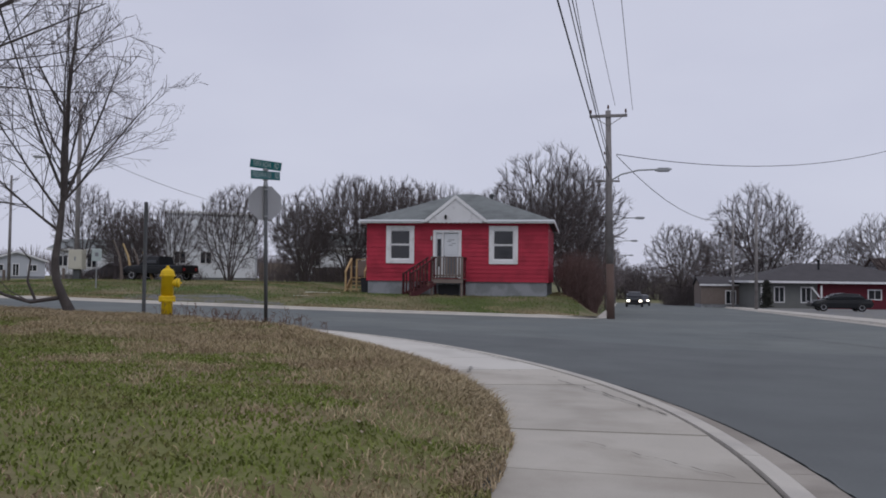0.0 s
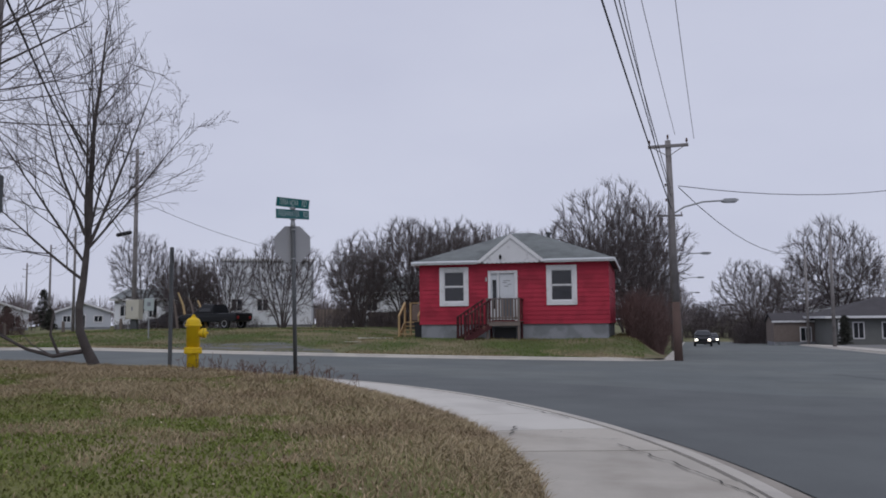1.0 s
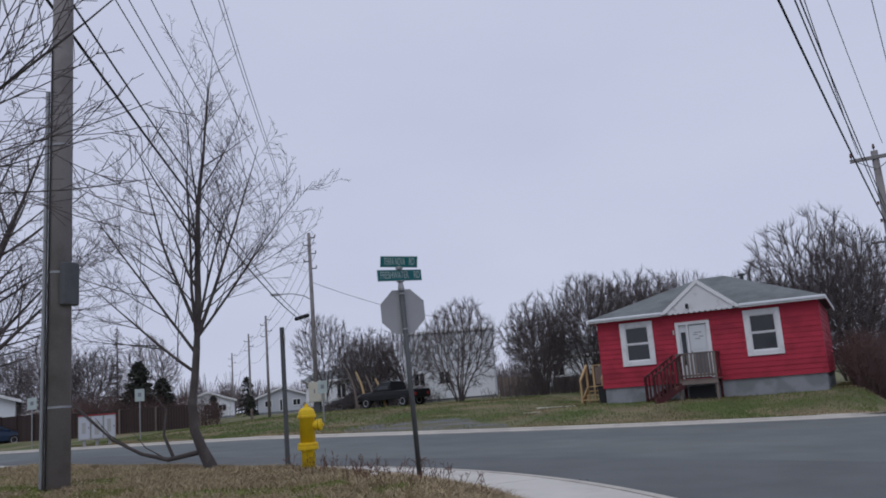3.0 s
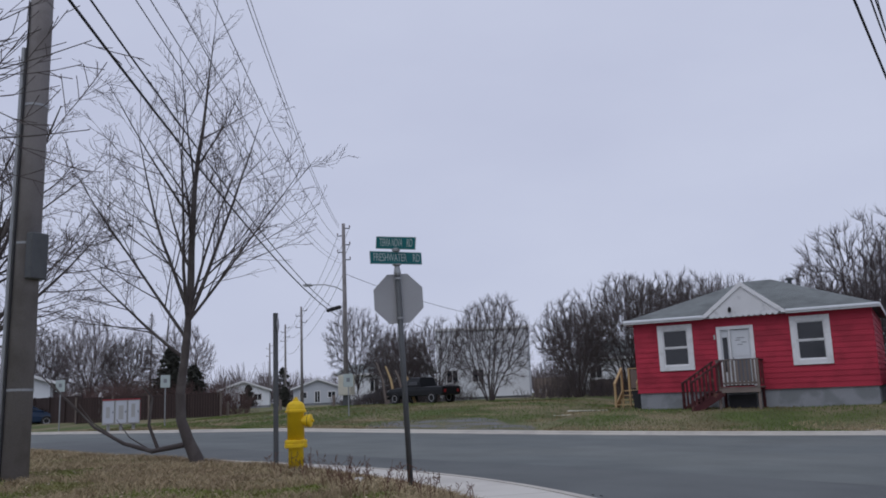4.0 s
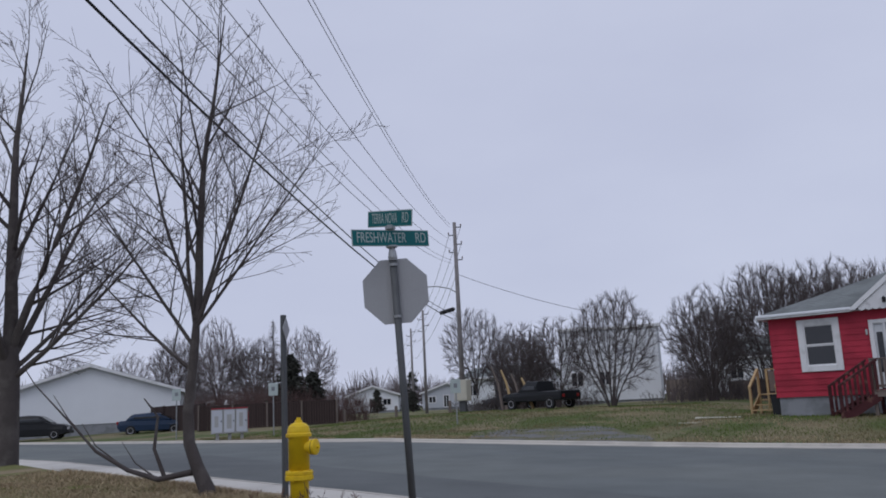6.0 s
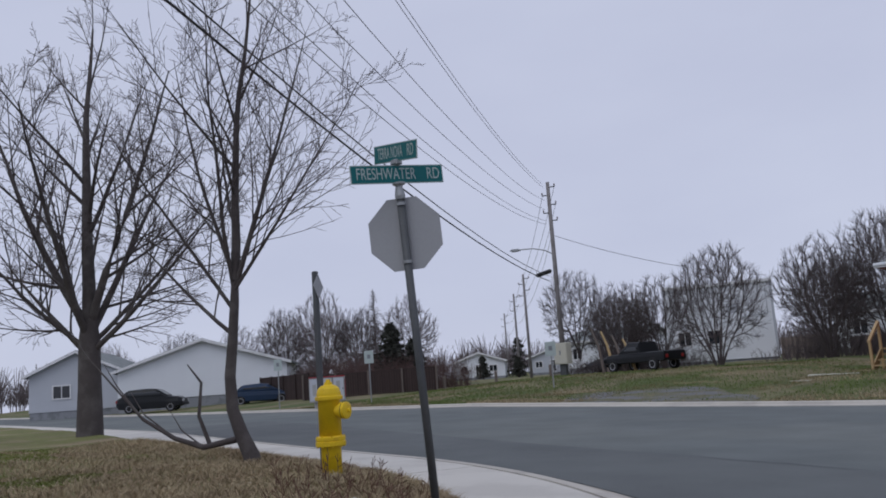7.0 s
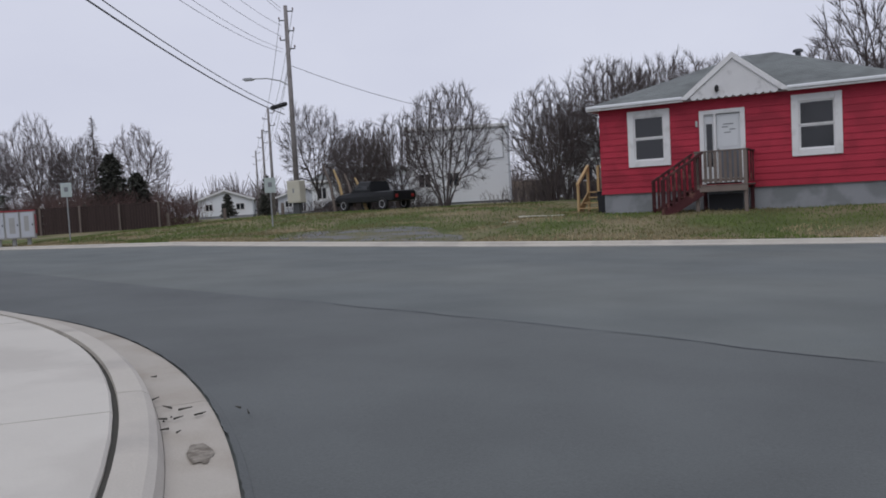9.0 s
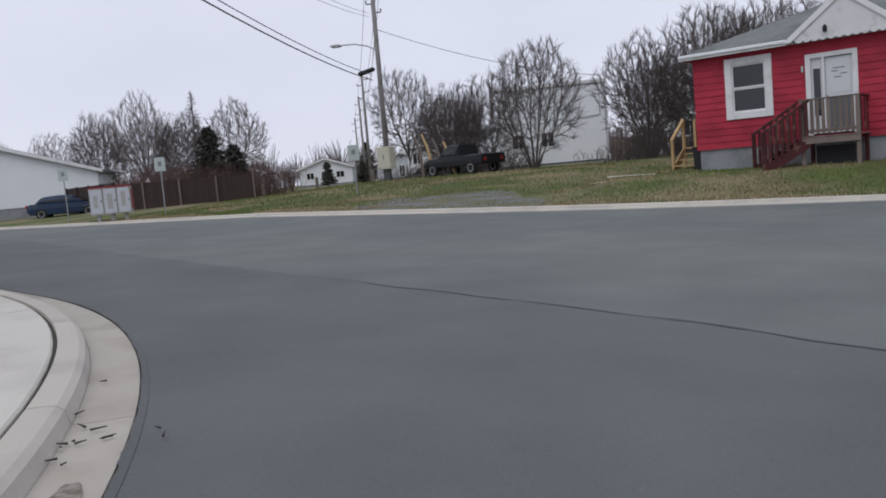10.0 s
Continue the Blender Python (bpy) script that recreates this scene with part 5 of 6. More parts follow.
spruce("dark evergreen tree behind the fence", (-43.6, 47.8, 0.2), 4.7, 2.1, 420, 1)
spruce("dark evergreen tree behind the fence", (-42.2, 48.6, 0.2), 3.4, 1.7, 300, 2)
spruce("tall thin larch with bare drooping boughs", (-48.6, 50.4, 0.2), 7.8, 1.5, 260, 3, "twig_hazed", True)
for k, (x, y, h) in enumerate(((-66.0, 80, 2.6), (-60.5, 80, 2.2), (-71, 92, 5.0))):
    spruce("small dark evergreen by the distant houses", (x, y, 0.2), h, 0.45 * h, 160, 10 + k)

spruce("narrow dark evergreen shrub before the porch", (21.8, 90.2, road_z(21.8, 90) + 0.1), 2.9, 0.8, 160, 21)

# far woodland all round, a low uneven band of bare crowns
rng = random.Random(77)
runs = []
for k in range(1700):
    a = radians(rng.uniform(20, 200))
    d = rng.uniform(140, 250)
    x, y = d * math.cos(a), 30 + d * math.sin(a)
    if 0 < x < 26 and 60 < y < 235:
        continue
    h = rng.uniform(4.0, 8.0) * (1.3 if x < -60 else 1.0) * (0.85 + 0.4 * noise.noise((x * 0.03, y * 0.03, 2)))
    p = Vector((x, y, -0.5 if x < 0 else -3.2))
    runs.append(([p, p + Vector((0, 0, h * 0.6))], [0.12, 0.06]))
    for s in range(20):
        b, o = rng.uniform(0, 2 * math.pi), rng.random() ** 0.6
        top = p + Vector((0.42 * h * o * math.cos(b), 0.42 * h * o * math.sin(b), h * (0.62 + 0.38 * math.sqrt(1 - 0.9 * o * o)) * rng.uniform(0.85, 1.0)))
        low = p + Vector((0.3 * (top.x - x), 0.3 * (top.y - y), h * rng.uniform(0.2, 0.5)))
        runs.append(([low, top], [0.07, 0.03]))
tagged(tubes("far_woodland", runs, "twig_hazed", sides=3), "distant leafless woodland on the skyline", "woodland", kind="stuff")


# ---- other buildings ----
def bungalow(label, at, turn, width, depth, height, rise, wall, roof_mat, gable_front=False, windows=(), over=0.35, base=0.3, siding=0.0, hip=False):
    """A plain house: walls with siding, a gabled roof, trim and windows on its front (towards -y)."""
    h = thing("house", label, "house", at, turn)
    part("foundation", boxed(-width / 2 + 0.05, width / 2 - 0.05, 0.05, depth - 0.05, -1.5, base), "foundation", h)
    part("wall", boxed(-width / 2, width / 2, 0, depth, base, height), wall, h)
    if siding:
        n = int((height - base) / siding)
        for k in range(n):
            z = base + k * siding
            part("clapboard", prism(bmesh.new(), [(-0.025, z), (0, z), (0, z + siding), (-0.006, z + siding)], -width / 2, width / 2, "x"), wall, h)
    rf = bmesh.new()
    if hip:
        w, d = width / 2 + over, depth / 2 + over
        low, top = height - 0.02, height + rise
        ring = [rf.verts.new(p) for p in ((-w, -over, low), (w, -over, low), (w, depth + over, low), (-w, depth + over, low))]
        ring2 = [rf.verts.new(p.co + Vector((0, 0, 0.14))) for p in ring]
        r0, r1 = rf.verts.new((-w + d * 1.1, depth / 2, top)), rf.verts.new((w - d * 1.1, depth / 2, top))
        for q in ((ring[3], ring[2], ring[1], ring[0]), (ring2[0], ring2[1], r1, r0), (ring2[1], ring2[2], r1), (ring2[2], ring2[3], r0, r1), (ring2[3], ring2[0], r0)):
            rf.faces.new(q)
        for k in range(4):
            rf.faces.new((ring[k], ring[(k + 1) % 4], ring2[(k + 1) % 4], ring2[k]))
        part("fascia", boxed(-w - 0.02, w + 0.02, -over - 0.05, -over - 0.003, low - 0.06, low + 0.16), "white", h)
        part("fascia", boxed(-w - 0.05, -w - 0.003, -over, depth + over, low - 0.06, low + 0.16), "white", h)
    elif gable_front:
        part("gable", prism(bmesh.new(), [(-width / 2, height), (width / 2, height), (0, height + rise)], 0.0, depth), wall, h)
        for s in (-1, 1):
            k = rise / (width / 2)
            prism(rf, [(s * (width / 2 + over), height - over * k), (0, height + rise), (0, height + rise + 0.18), (s * (width / 2 + over), height - over * k + 0.18)], -over, depth + over)
            part("bargeboard", prism(bmesh.new(), [(s * (width / 2 + over), height - over * k - 0.05), (0, height + rise - 0.05), (0, height + rise + 0.16), (s * (width / 2 + over), height - over * k + 0.16)], -over - 0.04, -over), "white", h)
    else:
        k = rise / (depth / 2)
        for s in (-1, 1):
            y_out = -over if s < 0 else depth + over
            prism(rf, [(y_out, height - over * k), (depth / 2, height + rise), (depth / 2, height + rise + 0.18), (y_out, height - over * k + 0.18)], -width / 2 - over, width / 2 + over, "x")
        part("gable", prism(bmesh.new(), [(0, height), (depth, height), (depth / 2, height + rise)], -width / 2, width / 2, "x"), wall, h)
        part("fascia", boxed(-width / 2 - over, width / 2 + over, -over - 0.05, -over, height - over * k - 0.02, height - over * k + 0.17), "white", h)
    part("roof", rf, roof_mat, h)
    for x0, x1, z0, z1 in windows:
        w = part("window", boxed(x0 + 0.09, x1 - 0.09, -0.03, -0.005, z0 + 0.09, z1 - 0.09), "pane", h)
        for a in ((x0, x0 + 0.1, z0, z1), (x1 - 0.1, x1, z0, z1), (x0 + 0.1, x1 - 0.1, z1 - 0.1, z1), (x0 + 0.1, x1 - 0.1, z0, z0 + 0.1), ((x0 + x1) / 2 - 0.03, (x0 + x1) / 2 + 0.03, z0 + 0.1, z1 - 0.1)):
            part("window_frame", boxed(a[0], a[1], -0.06, 0.01, a[2], a[3]), "white", w)
    return h


# tall white house behind the lawn tree
wh = bungalow("tall plain white-sided house with few windows", (-26.82, 63.52, 0.45), 27, 7.2, 9.5, 5.3, 0.3, "vinyl", "shingle", False, ((-2.9, -1.9, 1.2, 2.3), (-0.9, 0.1, 1.2, 2.3)), 0.12, 0.15, 0.25)
part("wall_vent", boxed(0.6, 1.3, -0.06, -0.01, 3.3, 3.9), "vinyl_grey", wh)
tubes("drain_pipe", [([(1.4, -0.07, 2.4), (1.4, -0.07, 3.0), (3.2, -0.07, 3.1), (3.2, -0.07, 4.9)], [0.03] * 4)], "vinyl_grey", wh, 6)
part("corner_board", boxed(3.5, 3.66, -0.05, 0.12, 0.1, 5.35), "vinyl_grey", wh)
bungalow("low white house with a grey roof and porch posts", (-41.5, 70.0, 0.4), 12, 7.0, 7.0, 2.6, 0.9, "vinyl", "shingle", False, ((-3.0, -2.0, 1.0, 2.1), (-0.4, 0.6, 0.9, 2.3), (2.0, 3.0, 1.0, 2.1)))
bungalow("pale low house behind the trees", (-19.5, 76, 0.5), 0, 9.0, 7.0, 3.0, 1.4, "vinyl", "shingle", False, ((-3.2, -2.0, 1.2, 2.4), (0.5, 1.7, 1.2, 2.4)))
# white gabled building at the far end of the side street
gb = bungalow("long low white building with a broad gable over a grey base", (-57.2, 40.3, -0.2), 53.5, 12.6, 12.0, 3.1, 2.0, "vinyl", "shingle", True, (), 0.4, 0.9, 0.0)
wing = bungalow("white house wing with steps and a porch window", (-64.5, 33.5, -0.2), 53.5, 7.0, 10.0, 3.3, 1.6, "vinyl_grey", "shingle", True, ((-1.8, -0.4, 1.4, 2.5), (0.6, 1.8, 1.4, 2.5)), 0.4, 0.5)
# distant bungalows
for x, y, t, lab in ((-77.0, 76, 42, "vinyl_grey"), (-71.5, 85, 40, "vinyl"), (-66.0, 93, 38, "vinyl_grey"), (-88.0, 76, 40, "vinyl"), (-52.5, 98, 36, "vinyl_grey")):
    bungalow("distant pale bungalow with a brown roof", (x, y, 0.05), t, 6.4, 7.5, 2.2, 1.1, lab, "shingle_brown", True, ((-2.4, -1.4, 0.9, 1.8), (-0.5, 0.3, 0.3, 1.9), (1.2, 2.3, 0.9, 1.8)))
# maroon house across the main road, with a porch
MZ = road_z(24, 92) + 0.1
mh = bungalow("maroon bungalow with white trim and a dark hip roof", (29.6, 92.3, MZ - 0.3), 3, 17.0, 10.0, 3.05, 2.1, "maroon", "shingle_dark", False, ((2.7, 4.1, 1.3, 2.4), (-6.7, -5.6, 0.9, 2.6), (-4.0, -2.9, 0.9, 2.6)), 0.9, hip=True)
part("roof_vent", revolve(bmesh.new(), [(0.12, 4.2), (0.12, 5.3), (0.2, 5.35), (0.2, 5.5)], 10, pose(-1.2, 3.0, 0)), "black", mh)
for x in (-8.2, -2.2):
    part("porch_post", boxed(x, x + 0.16, -0.75, -0.59, -0.3, 2.75), "white", mh)
part("porch_wall", boxed(-8.45, -2.3, -0.012, -0.002, 0.2, 2.95), "porch_grey", mh, "grey-green porch wall")
part("side_boards", boxed(-8.515, -8.502, 0.0, 10.0, 0.2, 2.95), "porch_grey", mh)
part("brace", prism(bmesh.new(), [(-3.2, 2.6), (-3.0, 2.6), (-2.2, 1.5), (-2.35, 1.5)], -0.72, -0.66), "white", mh)
shed = bungalow("small grey shed with double doors beside the maroon house", (18.8, 99, road_z(18, 99) + 0.1), 3, 4.6, 4.0, 2.5, 0.8, "wood_grey", "shingle_dark", False, ((0.4, 1.6, 0.3, 1.9),), 0.2)
bungalow("pale house behind bare trees across the road", (30, 128, road_z(20, 120)), 5, 10, 8, 4.6, 2.2, "vinyl", "shingle_dark", True, ((-2.5, -1.2, 3.0, 4.2), (1.0, 2.3, 3.0, 4.2)))
bungalow("brown-roofed house on the skyline across the road", (48, 116, road_z(20, 116)), 8, 12, 8, 4.0, 2.6, "vinyl_grey", "shingle_brown", False, ())


def fence_run(label, a, b, height, material, post_material, step=0.14, posts=2.4, z_of=None, cap=False):
    fn = thing("fence", label, "fence")
    a, b = Vector(a), Vector(b)
    ln = (b - a).length
    t = math.degrees(math.atan2(b.y - a.y, b.x - a.x))
    n = int(ln / step)
    shared = None
    for k in range(n + 1):
        p = a.lerp(b, k / n)
        if shared is None:
            shared = part("board", boxed(-step * 0.46, step * 0.46, -0.01, 0.01, -0.3, height, bevel=0.0), material, fn)
            ob = shared
        else:
            ob = new("board", shared.data)
            ob.parent = fn
        ob.matrix_basis = pose(p.x, p.y, z_of(p.x, p.y) + random.uniform(-0.01, 0.01), 0, 0, t)
    m = max(1, round(ln / posts))
    for k in range(m + 1):
        p = a.lerp(b, k / m)
        part("post", boxed(-0.05, 0.05, -0.10, -0.012, -0.3, height + (0.25 if cap else 0.05)), post_material, fn).matrix_basis = pose(p.x, p.y, z_of(p.x, p.y), 0, 0, t)
    return fn


fence_run("solid dark brown board fence along the lawn", (-43.5, 40.2), (-36.0, 45.0), 1.35, "fence", "wood_grey", 0.16, 2.2, lambda x, y: 0.18)
fence_run("dark board fence beside the white building", (-52.5, 42.5), (-44.0, 41.0), 1.7, "fence", "fence", 0.16, 2.4, lambda x, y: 0.0)
fence_run("weathered pale picket fence beside the white house", (-22.6, 63.6), (-19.6, 63.4), 1.3, "wood_grey", "wood_grey", 0.14, 1.8, lambda x, y: 0.5)
fence_run("low weathered board fence behind the side steps", (-18.0, 63.0), (-10.5, 61.0), 1.0, "wood_grey", "wood_grey", 0.15, 2.0, lambda x, y: 0.5)
for k in range(4):
    x, y = -36.0 + 3.2 * k, 45.6 + 1.3 * k
    bp = thing("bollard_post", "short weathered wooden post standing in the grass", "post", (x, y, far_z(x, y)), group="posts on the lawn")
    part("stake", revolve(bmesh.new(), [(0.09, -0.2), (0.09, 0.75), (0.07, 0.8)], 8), "wood_grey", bp)

# community mailboxes by the kerb
MX, MY = -30.3, 32.75
mb = thing("mailbox_cluster", "grey community mailbox with red trim on short legs", "mailbox", (MX, MY, far_z(MX, MY)), 50)
for k in range(3):
    x = -0.82 + 0.55 * k
    c = part("cabinet", boxed(x, x + 0.54, -0.25, 0.25, 0.32, 1.42, bevel=0.015), "mail_grey", mb)
    part("cap", boxed(x - 0.005, x + 0.545, -0.27, 0.27, 1.42, 1.47, bevel=0.012), "mail_red", c, "red top trim")
    part("cabinet_door", boxed(x + 0.04, x + 0.50, -0.262, -0.248, 0.38, 1.38, bevel=0.003), "vinyl_grey", c)
    part("poster", boxed(x + 0.16, x + 0.33 + 0.04 * (k % 2), -0.268, -0.263, 0.62 - 0.08 * (k % 2), 1.12 + 0.06 * k), "mail_grey", c, "torn weathered notice")
    part("lock", boxed(x + 0.44, x + 0.48, -0.275, -0.262, 0.84, 0.92), "steel_dark", c)
    part("leg", boxed(x + 0.2, x + 0.34, -0.1, 0.1, -0.3, 0.33), "mail_grey", mb)
part("side_panel", boxed(0.828, 0.845, -0.2, 0.2, 0.5, 1.3), "mail_red", mb)
fin = thing("garden_post", "white painted post with a pointed top behind the mailboxes", "post", (-50.3, 47.3, 0.15))
part("shaft", boxed(-0.14, 0.14, -0.14, 0.14, -0.2, 1.45), "white", fin)
part("finial", revolve(bmesh.new(), [(0.22, 1.45), (0.2, 1.6), (0.05, 1.85)], 4), "white", fin)


def post_sign(x, y, z, height, label, w=0.45, h=0.6, turn=40, face="sign_white"):
    s = thing("traffic_sign", label, "traffic sign", (x, y, z), turn, "small signs on posts")
    part("post", revolve(bmesh.new(), [(0.03, -0.2), (0.03, height)], 8), "steel", s)
    pl = part("plate", boxed(-w / 2, w / 2, -0.045, -0.035, height - h, height, bevel=0.002), face, s)
    part("symbol", boxed(-0.08, 0.08, -0.05, -0.0455, height - 0.62 * h, height - 0.3 * h), "ink", pl)


post_sign(-29.9, 35.0, far_z(-29.9, 35.0), 2.5, "grey rectangular sign on a thin post in the grass")
post_sign(-36.8, 34.2, far_z(-36.8, 34.2), 2.6, "grey rectangular sign on a thin post near the fence")
post_sign(-20.8, 37.7, far_z(-20.8, 37.7), 1.95, "white parking sign on a thin post by the kerb", turn=30)


# ---- vehicles ----
def wheel(parent, x, y, r, w):
    m = pose(x, y, r, 90, 0, 0)
    t = part("wheel", revolve(bmesh.new(), [(r * 0.62, -w / 2), (r * 0.93, -w / 2), (r, -w * 0.35), (r, w * 0.35), (r * 0.93, w / 2), (r * 0.62, w / 2)], 20, m), "tyre", parent)
    part("rim", revolve(bmesh.new(), [(r * 0.64, -w * 0.4), (r * 0.6, -w * 0.52), (r * 0.2, -w * 0.44), (r * 0.2, w * 0.44), (r * 0.6, w * 0.52), (r * 0.64, w * 0.4)], 12, m), "rim", t)


def loft(sections):
    """A closed skin over cross-sections of (x, half width, z_low, z_high, shoulder)."""
    bm = bmesh.new()
    rings = []
    for x, w, z0, z1, sh in sections:
        ring = [(-w, z0 + 0.06), (-w, z0 + (z1 - z0) * 0.55), (-w + sh, z1 - 0.05), (-w + sh + 0.08, z1), (w - sh - 0.08, z1), (w - sh, z1 - 0.05), (w, z0 + (z1 - z0) * 0.55), (w, z0 + 0.06), (w - 0.08, z0), (-w + 0.08, z0)]
        rings.append([bm.verts.new((x, a, b)) for a, b in ring])
    for a, b in zip(rings, rings[1:]):
        for k in range(10):
            bm.faces.new((a[k], b[k], b[(k + 1) % 10], a[(k + 1) % 10]))
    bm.faces.new(rings[0])
    bm.faces.new(rings[-1][::-1])
    bmesh.ops.recalc_face_normals(bm, faces=bm.faces)
    return bm


def car(label, at, turn, paint, kind="sedan", lit=False):
    c = thing("car" if kind != "pickup" else "pickup_truck", label, "car" if kind != "pickup" else "pickup truck", at, turn)
    if kind == "pickup":
        L, R = 2.7, 0.40
        body = part("body", loft([(-2.7, 0.92, 0.62, 1.15, 0.02), (-2.6, 0.95, 0.55, 1.18, 0.02), (-0.4, 0.96, 0.52, 1.18, 0.03), (0.9, 0.96, 0.52, 1.18, 0.05), (2.3, 0.94, 0.54, 1.12, 0.08), (2.66, 0.88, 0.6, 1.02, 0.1)]), paint, c)
        cab = part("cab", loft([(-0.6, 0.86, 1.1, 1.25, 0.05), (-0.5, 0.86, 1.1, 1.83, 0.16), (0.5, 0.86, 1.1, 1.86, 0.16), (1.25, 0.86, 1.1, 1.22, 0.08)]), paint, c)
        glass_sec = [(-0.35, 0.862, 1.25, 1.72, 0.13), (0.4, 0.862, 1.25, 1.74, 0.13), (0.75, 0.862, 1.25, 1.5, 0.1)]
        part("bed", boxed(-2.55, -0.72, -0.78, 0.78, 1.16, 1.19), "black", c)
        wheels = (-1.75, 1.75)
    else:
        L, R = 2.3, 0.33
        tall = 0.12 if kind == "suv" else 0.0
        body = part("body", loft([(-2.28, 0.75, 0.5, 0.85 + tall, 0.06), (-2.1, 0.86, 0.3, 0.98 + tall, 0.08), (-1.2, 0.89, 0.25, 1.0 + tall, 0.06), (0.9, 0.89, 0.25, 0.96 + tall, 0.06), (1.9, 0.86, 0.28, 0.84 + tall, 0.1), (2.26, 0.72, 0.42, 0.68 + tall, 0.1)]), paint, c)
        rear = -2.0 if kind == "suv" else -1.75
        cab = part("cabin", loft([(rear, 0.76, 0.93 + tall, 1.0 + tall, 0.05), (rear + 0.5, 0.8, 0.93, 1.40 + 1.6 * tall, 0.18), (-0.2, 0.82, 0.9, 1.45 + 1.6 * tall, 0.18), (0.4, 0.82, 0.9, 1.38 + 1.6 * tall, 0.18), (1.2, 0.8, 0.9, 0.98 + tall, 0.08)]), paint, c)
        glass_sec = [(rear + 0.55, 0.825, 1.02 + tall, 1.32 + 1.5 * tall, 0.15), (0.3, 0.825, 1.02 + tall, 1.34 + 1.5 * tall, 0.15), (0.75, 0.825, 1.02 + tall, 1.16 + 1.3 * tall, 0.1)]
        wheels = (-1.4, 1.4)
    part("window", loft(glass_sec), "car_glass", cab)
    if kind != "pickup":
        part("windscreen", prism(bmesh.new(), [(0.48, 1.33 + 1.5 * tall), (0.52, 1.36 + 1.5 * tall), (1.16, 1.02 + tall), (1.12, 0.99 + tall)], -0.68, 0.68), "car_glass", cab)
        part("rear_window", prism(bmesh.new(), [(rear + 0.42, 1.33 + 1.5 * tall), (rear + 0.38, 1.35 + 1.5 * tall), (rear + 0.02, 1.06 + tall), (rear + 0.06, 1.03 + tall)], -0.62, 0.62), "car_glass", cab)
    for x in wheels:
        for y in (-0.8, 0.8) if kind != "pickup" else (-0.9, 0.9):
            wheel(c, x, y, R, 0.22)
    for s in (-1, 1):
        part("headlight", boxed(L - 0.12, L + 0.005, s * 0.62 - 0.13, s * 0.62 + 0.13, 0.62, 0.78, bevel=0.02), "lamp_on" if lit else "rim", body)
        part("tail_light", boxed(-L - 0.02, -L + 0.08, s * 0.66 - 0.11, s * 0.66 + 0.11, 0.75, 0.95, bevel=0.02), "tail", body)
    part("bumper", boxed(L - 0.1, L + 0.04, -0.8, 0.8, 0.36, 0.54, bevel=0.03), "black", body)
    return c


truck = car("dark pickup truck parked on the grass under the trees", (-22.4, 47.0, far_z(-22.4, 47.0)), 168, "paint_black", "pickup")
truck.matrix_basis = truck.matrix_basis @ Matrix.Diagonal((0.82, 0.82, 0.8, 1))
car("dark sedan parked in front of the low white house", (-31.2, 57.5, far_z(-31, 57.5)), 185, "paint_grey", "sedan")
car("dark blue car parked in front of the white building", (-49.8, 41.0, -0.15), 50, "paint_blue", "sedan")
car("dark green estate car parked in front of the white building", (-55.2, 35.4, -0.15), 52, "paint_black", "suv")
car("black sedan parked on the forecourt across the road", (23.1, 70.4, road_z(23.1, 70.4) + 0.14), 178, "paint_black", "sedan")
car("oncoming grey car with lit headlights on the main road", (8.6, 92, road_z(8.6, 92)), -94, "paint_black", "suv", True)
car("distant silver car on the main road", (11.0, 112, road_z(11.0, 112)), -94, "paint_grey", "sedan", True)
car("distant car on the main road", (12.6, 140, road_z(12.6, 140)), -94, "paint_grey", "sedan", True)
for k in range(4):
    lg = thing("log", "pale cut log leaning by the parked truck", "log", (-24.4 + 0.25 * k, 46.6 + 0.1 * k, far_z(-24.4, 46.6)), 0, "logs by the truck")
    tubes("stem", [([(0.35 * k - 0.2, 0, 0), (-0.5 + 0.25 * k, 0.1, 1.5), (-1.0 + 0.35 * k, 0.2, 2.5 - 0.25 * k)], [0.09, 0.07, 0.05])], "wood_new" if k % 2 else "wood_grey", lg, 7)


# ---- grass, leaves and weeds ----
def blades(name, label, spots, material, length, width, seed, lean_by=0.5):
    """Many single grass blades as one object; spots gives (x, y, z, scale)."""
    rng = np.random.default_rng(seed)
    s = np.array(spots)
    n = len(s)
    a, b = rng.uniform(0, 2 * np.pi, n), rng.uniform(0, 2 * np.pi, n)
    ln = length * s[:, 3] * rng.uniform(0.5, 1.3, n)
    wx, wy = np.cos(a) * width, np.sin(a) * width
    lx, ly = np.cos(b) * ln * lean_by * rng.uniform(0.3, 1.4, n), np.sin(b) * ln * lean_by * rng.uniform(0.3, 1.4, n)
    p = s[:, :3]
    v = np.stack([p + np.c_[-wx, -wy, np.full(n, -0.01)], p + np.c_[wx, wy, np.full(n, -0.01)],
                  p + np.c_[lx * 0.35 + wx * 0.7, ly * 0.35 + wy * 0.7, ln * 0.55], p + np.c_[lx * 0.35 - wx * 0.7, ly * 0.35 - wy * 0.7, ln * 0.55], p + np.c_[lx, ly, ln * 0.85]], 1).reshape(-1, 3)
    i = 5 * np.arange(n)
    f = [(k, k + 1, k + 2, k + 3) for k in i] + [(k + 3, k + 2, k + 4) for k in i]
    return tagged(link_mesh(name, v.tolist(), f, material), label, "grass", kind="stuff")


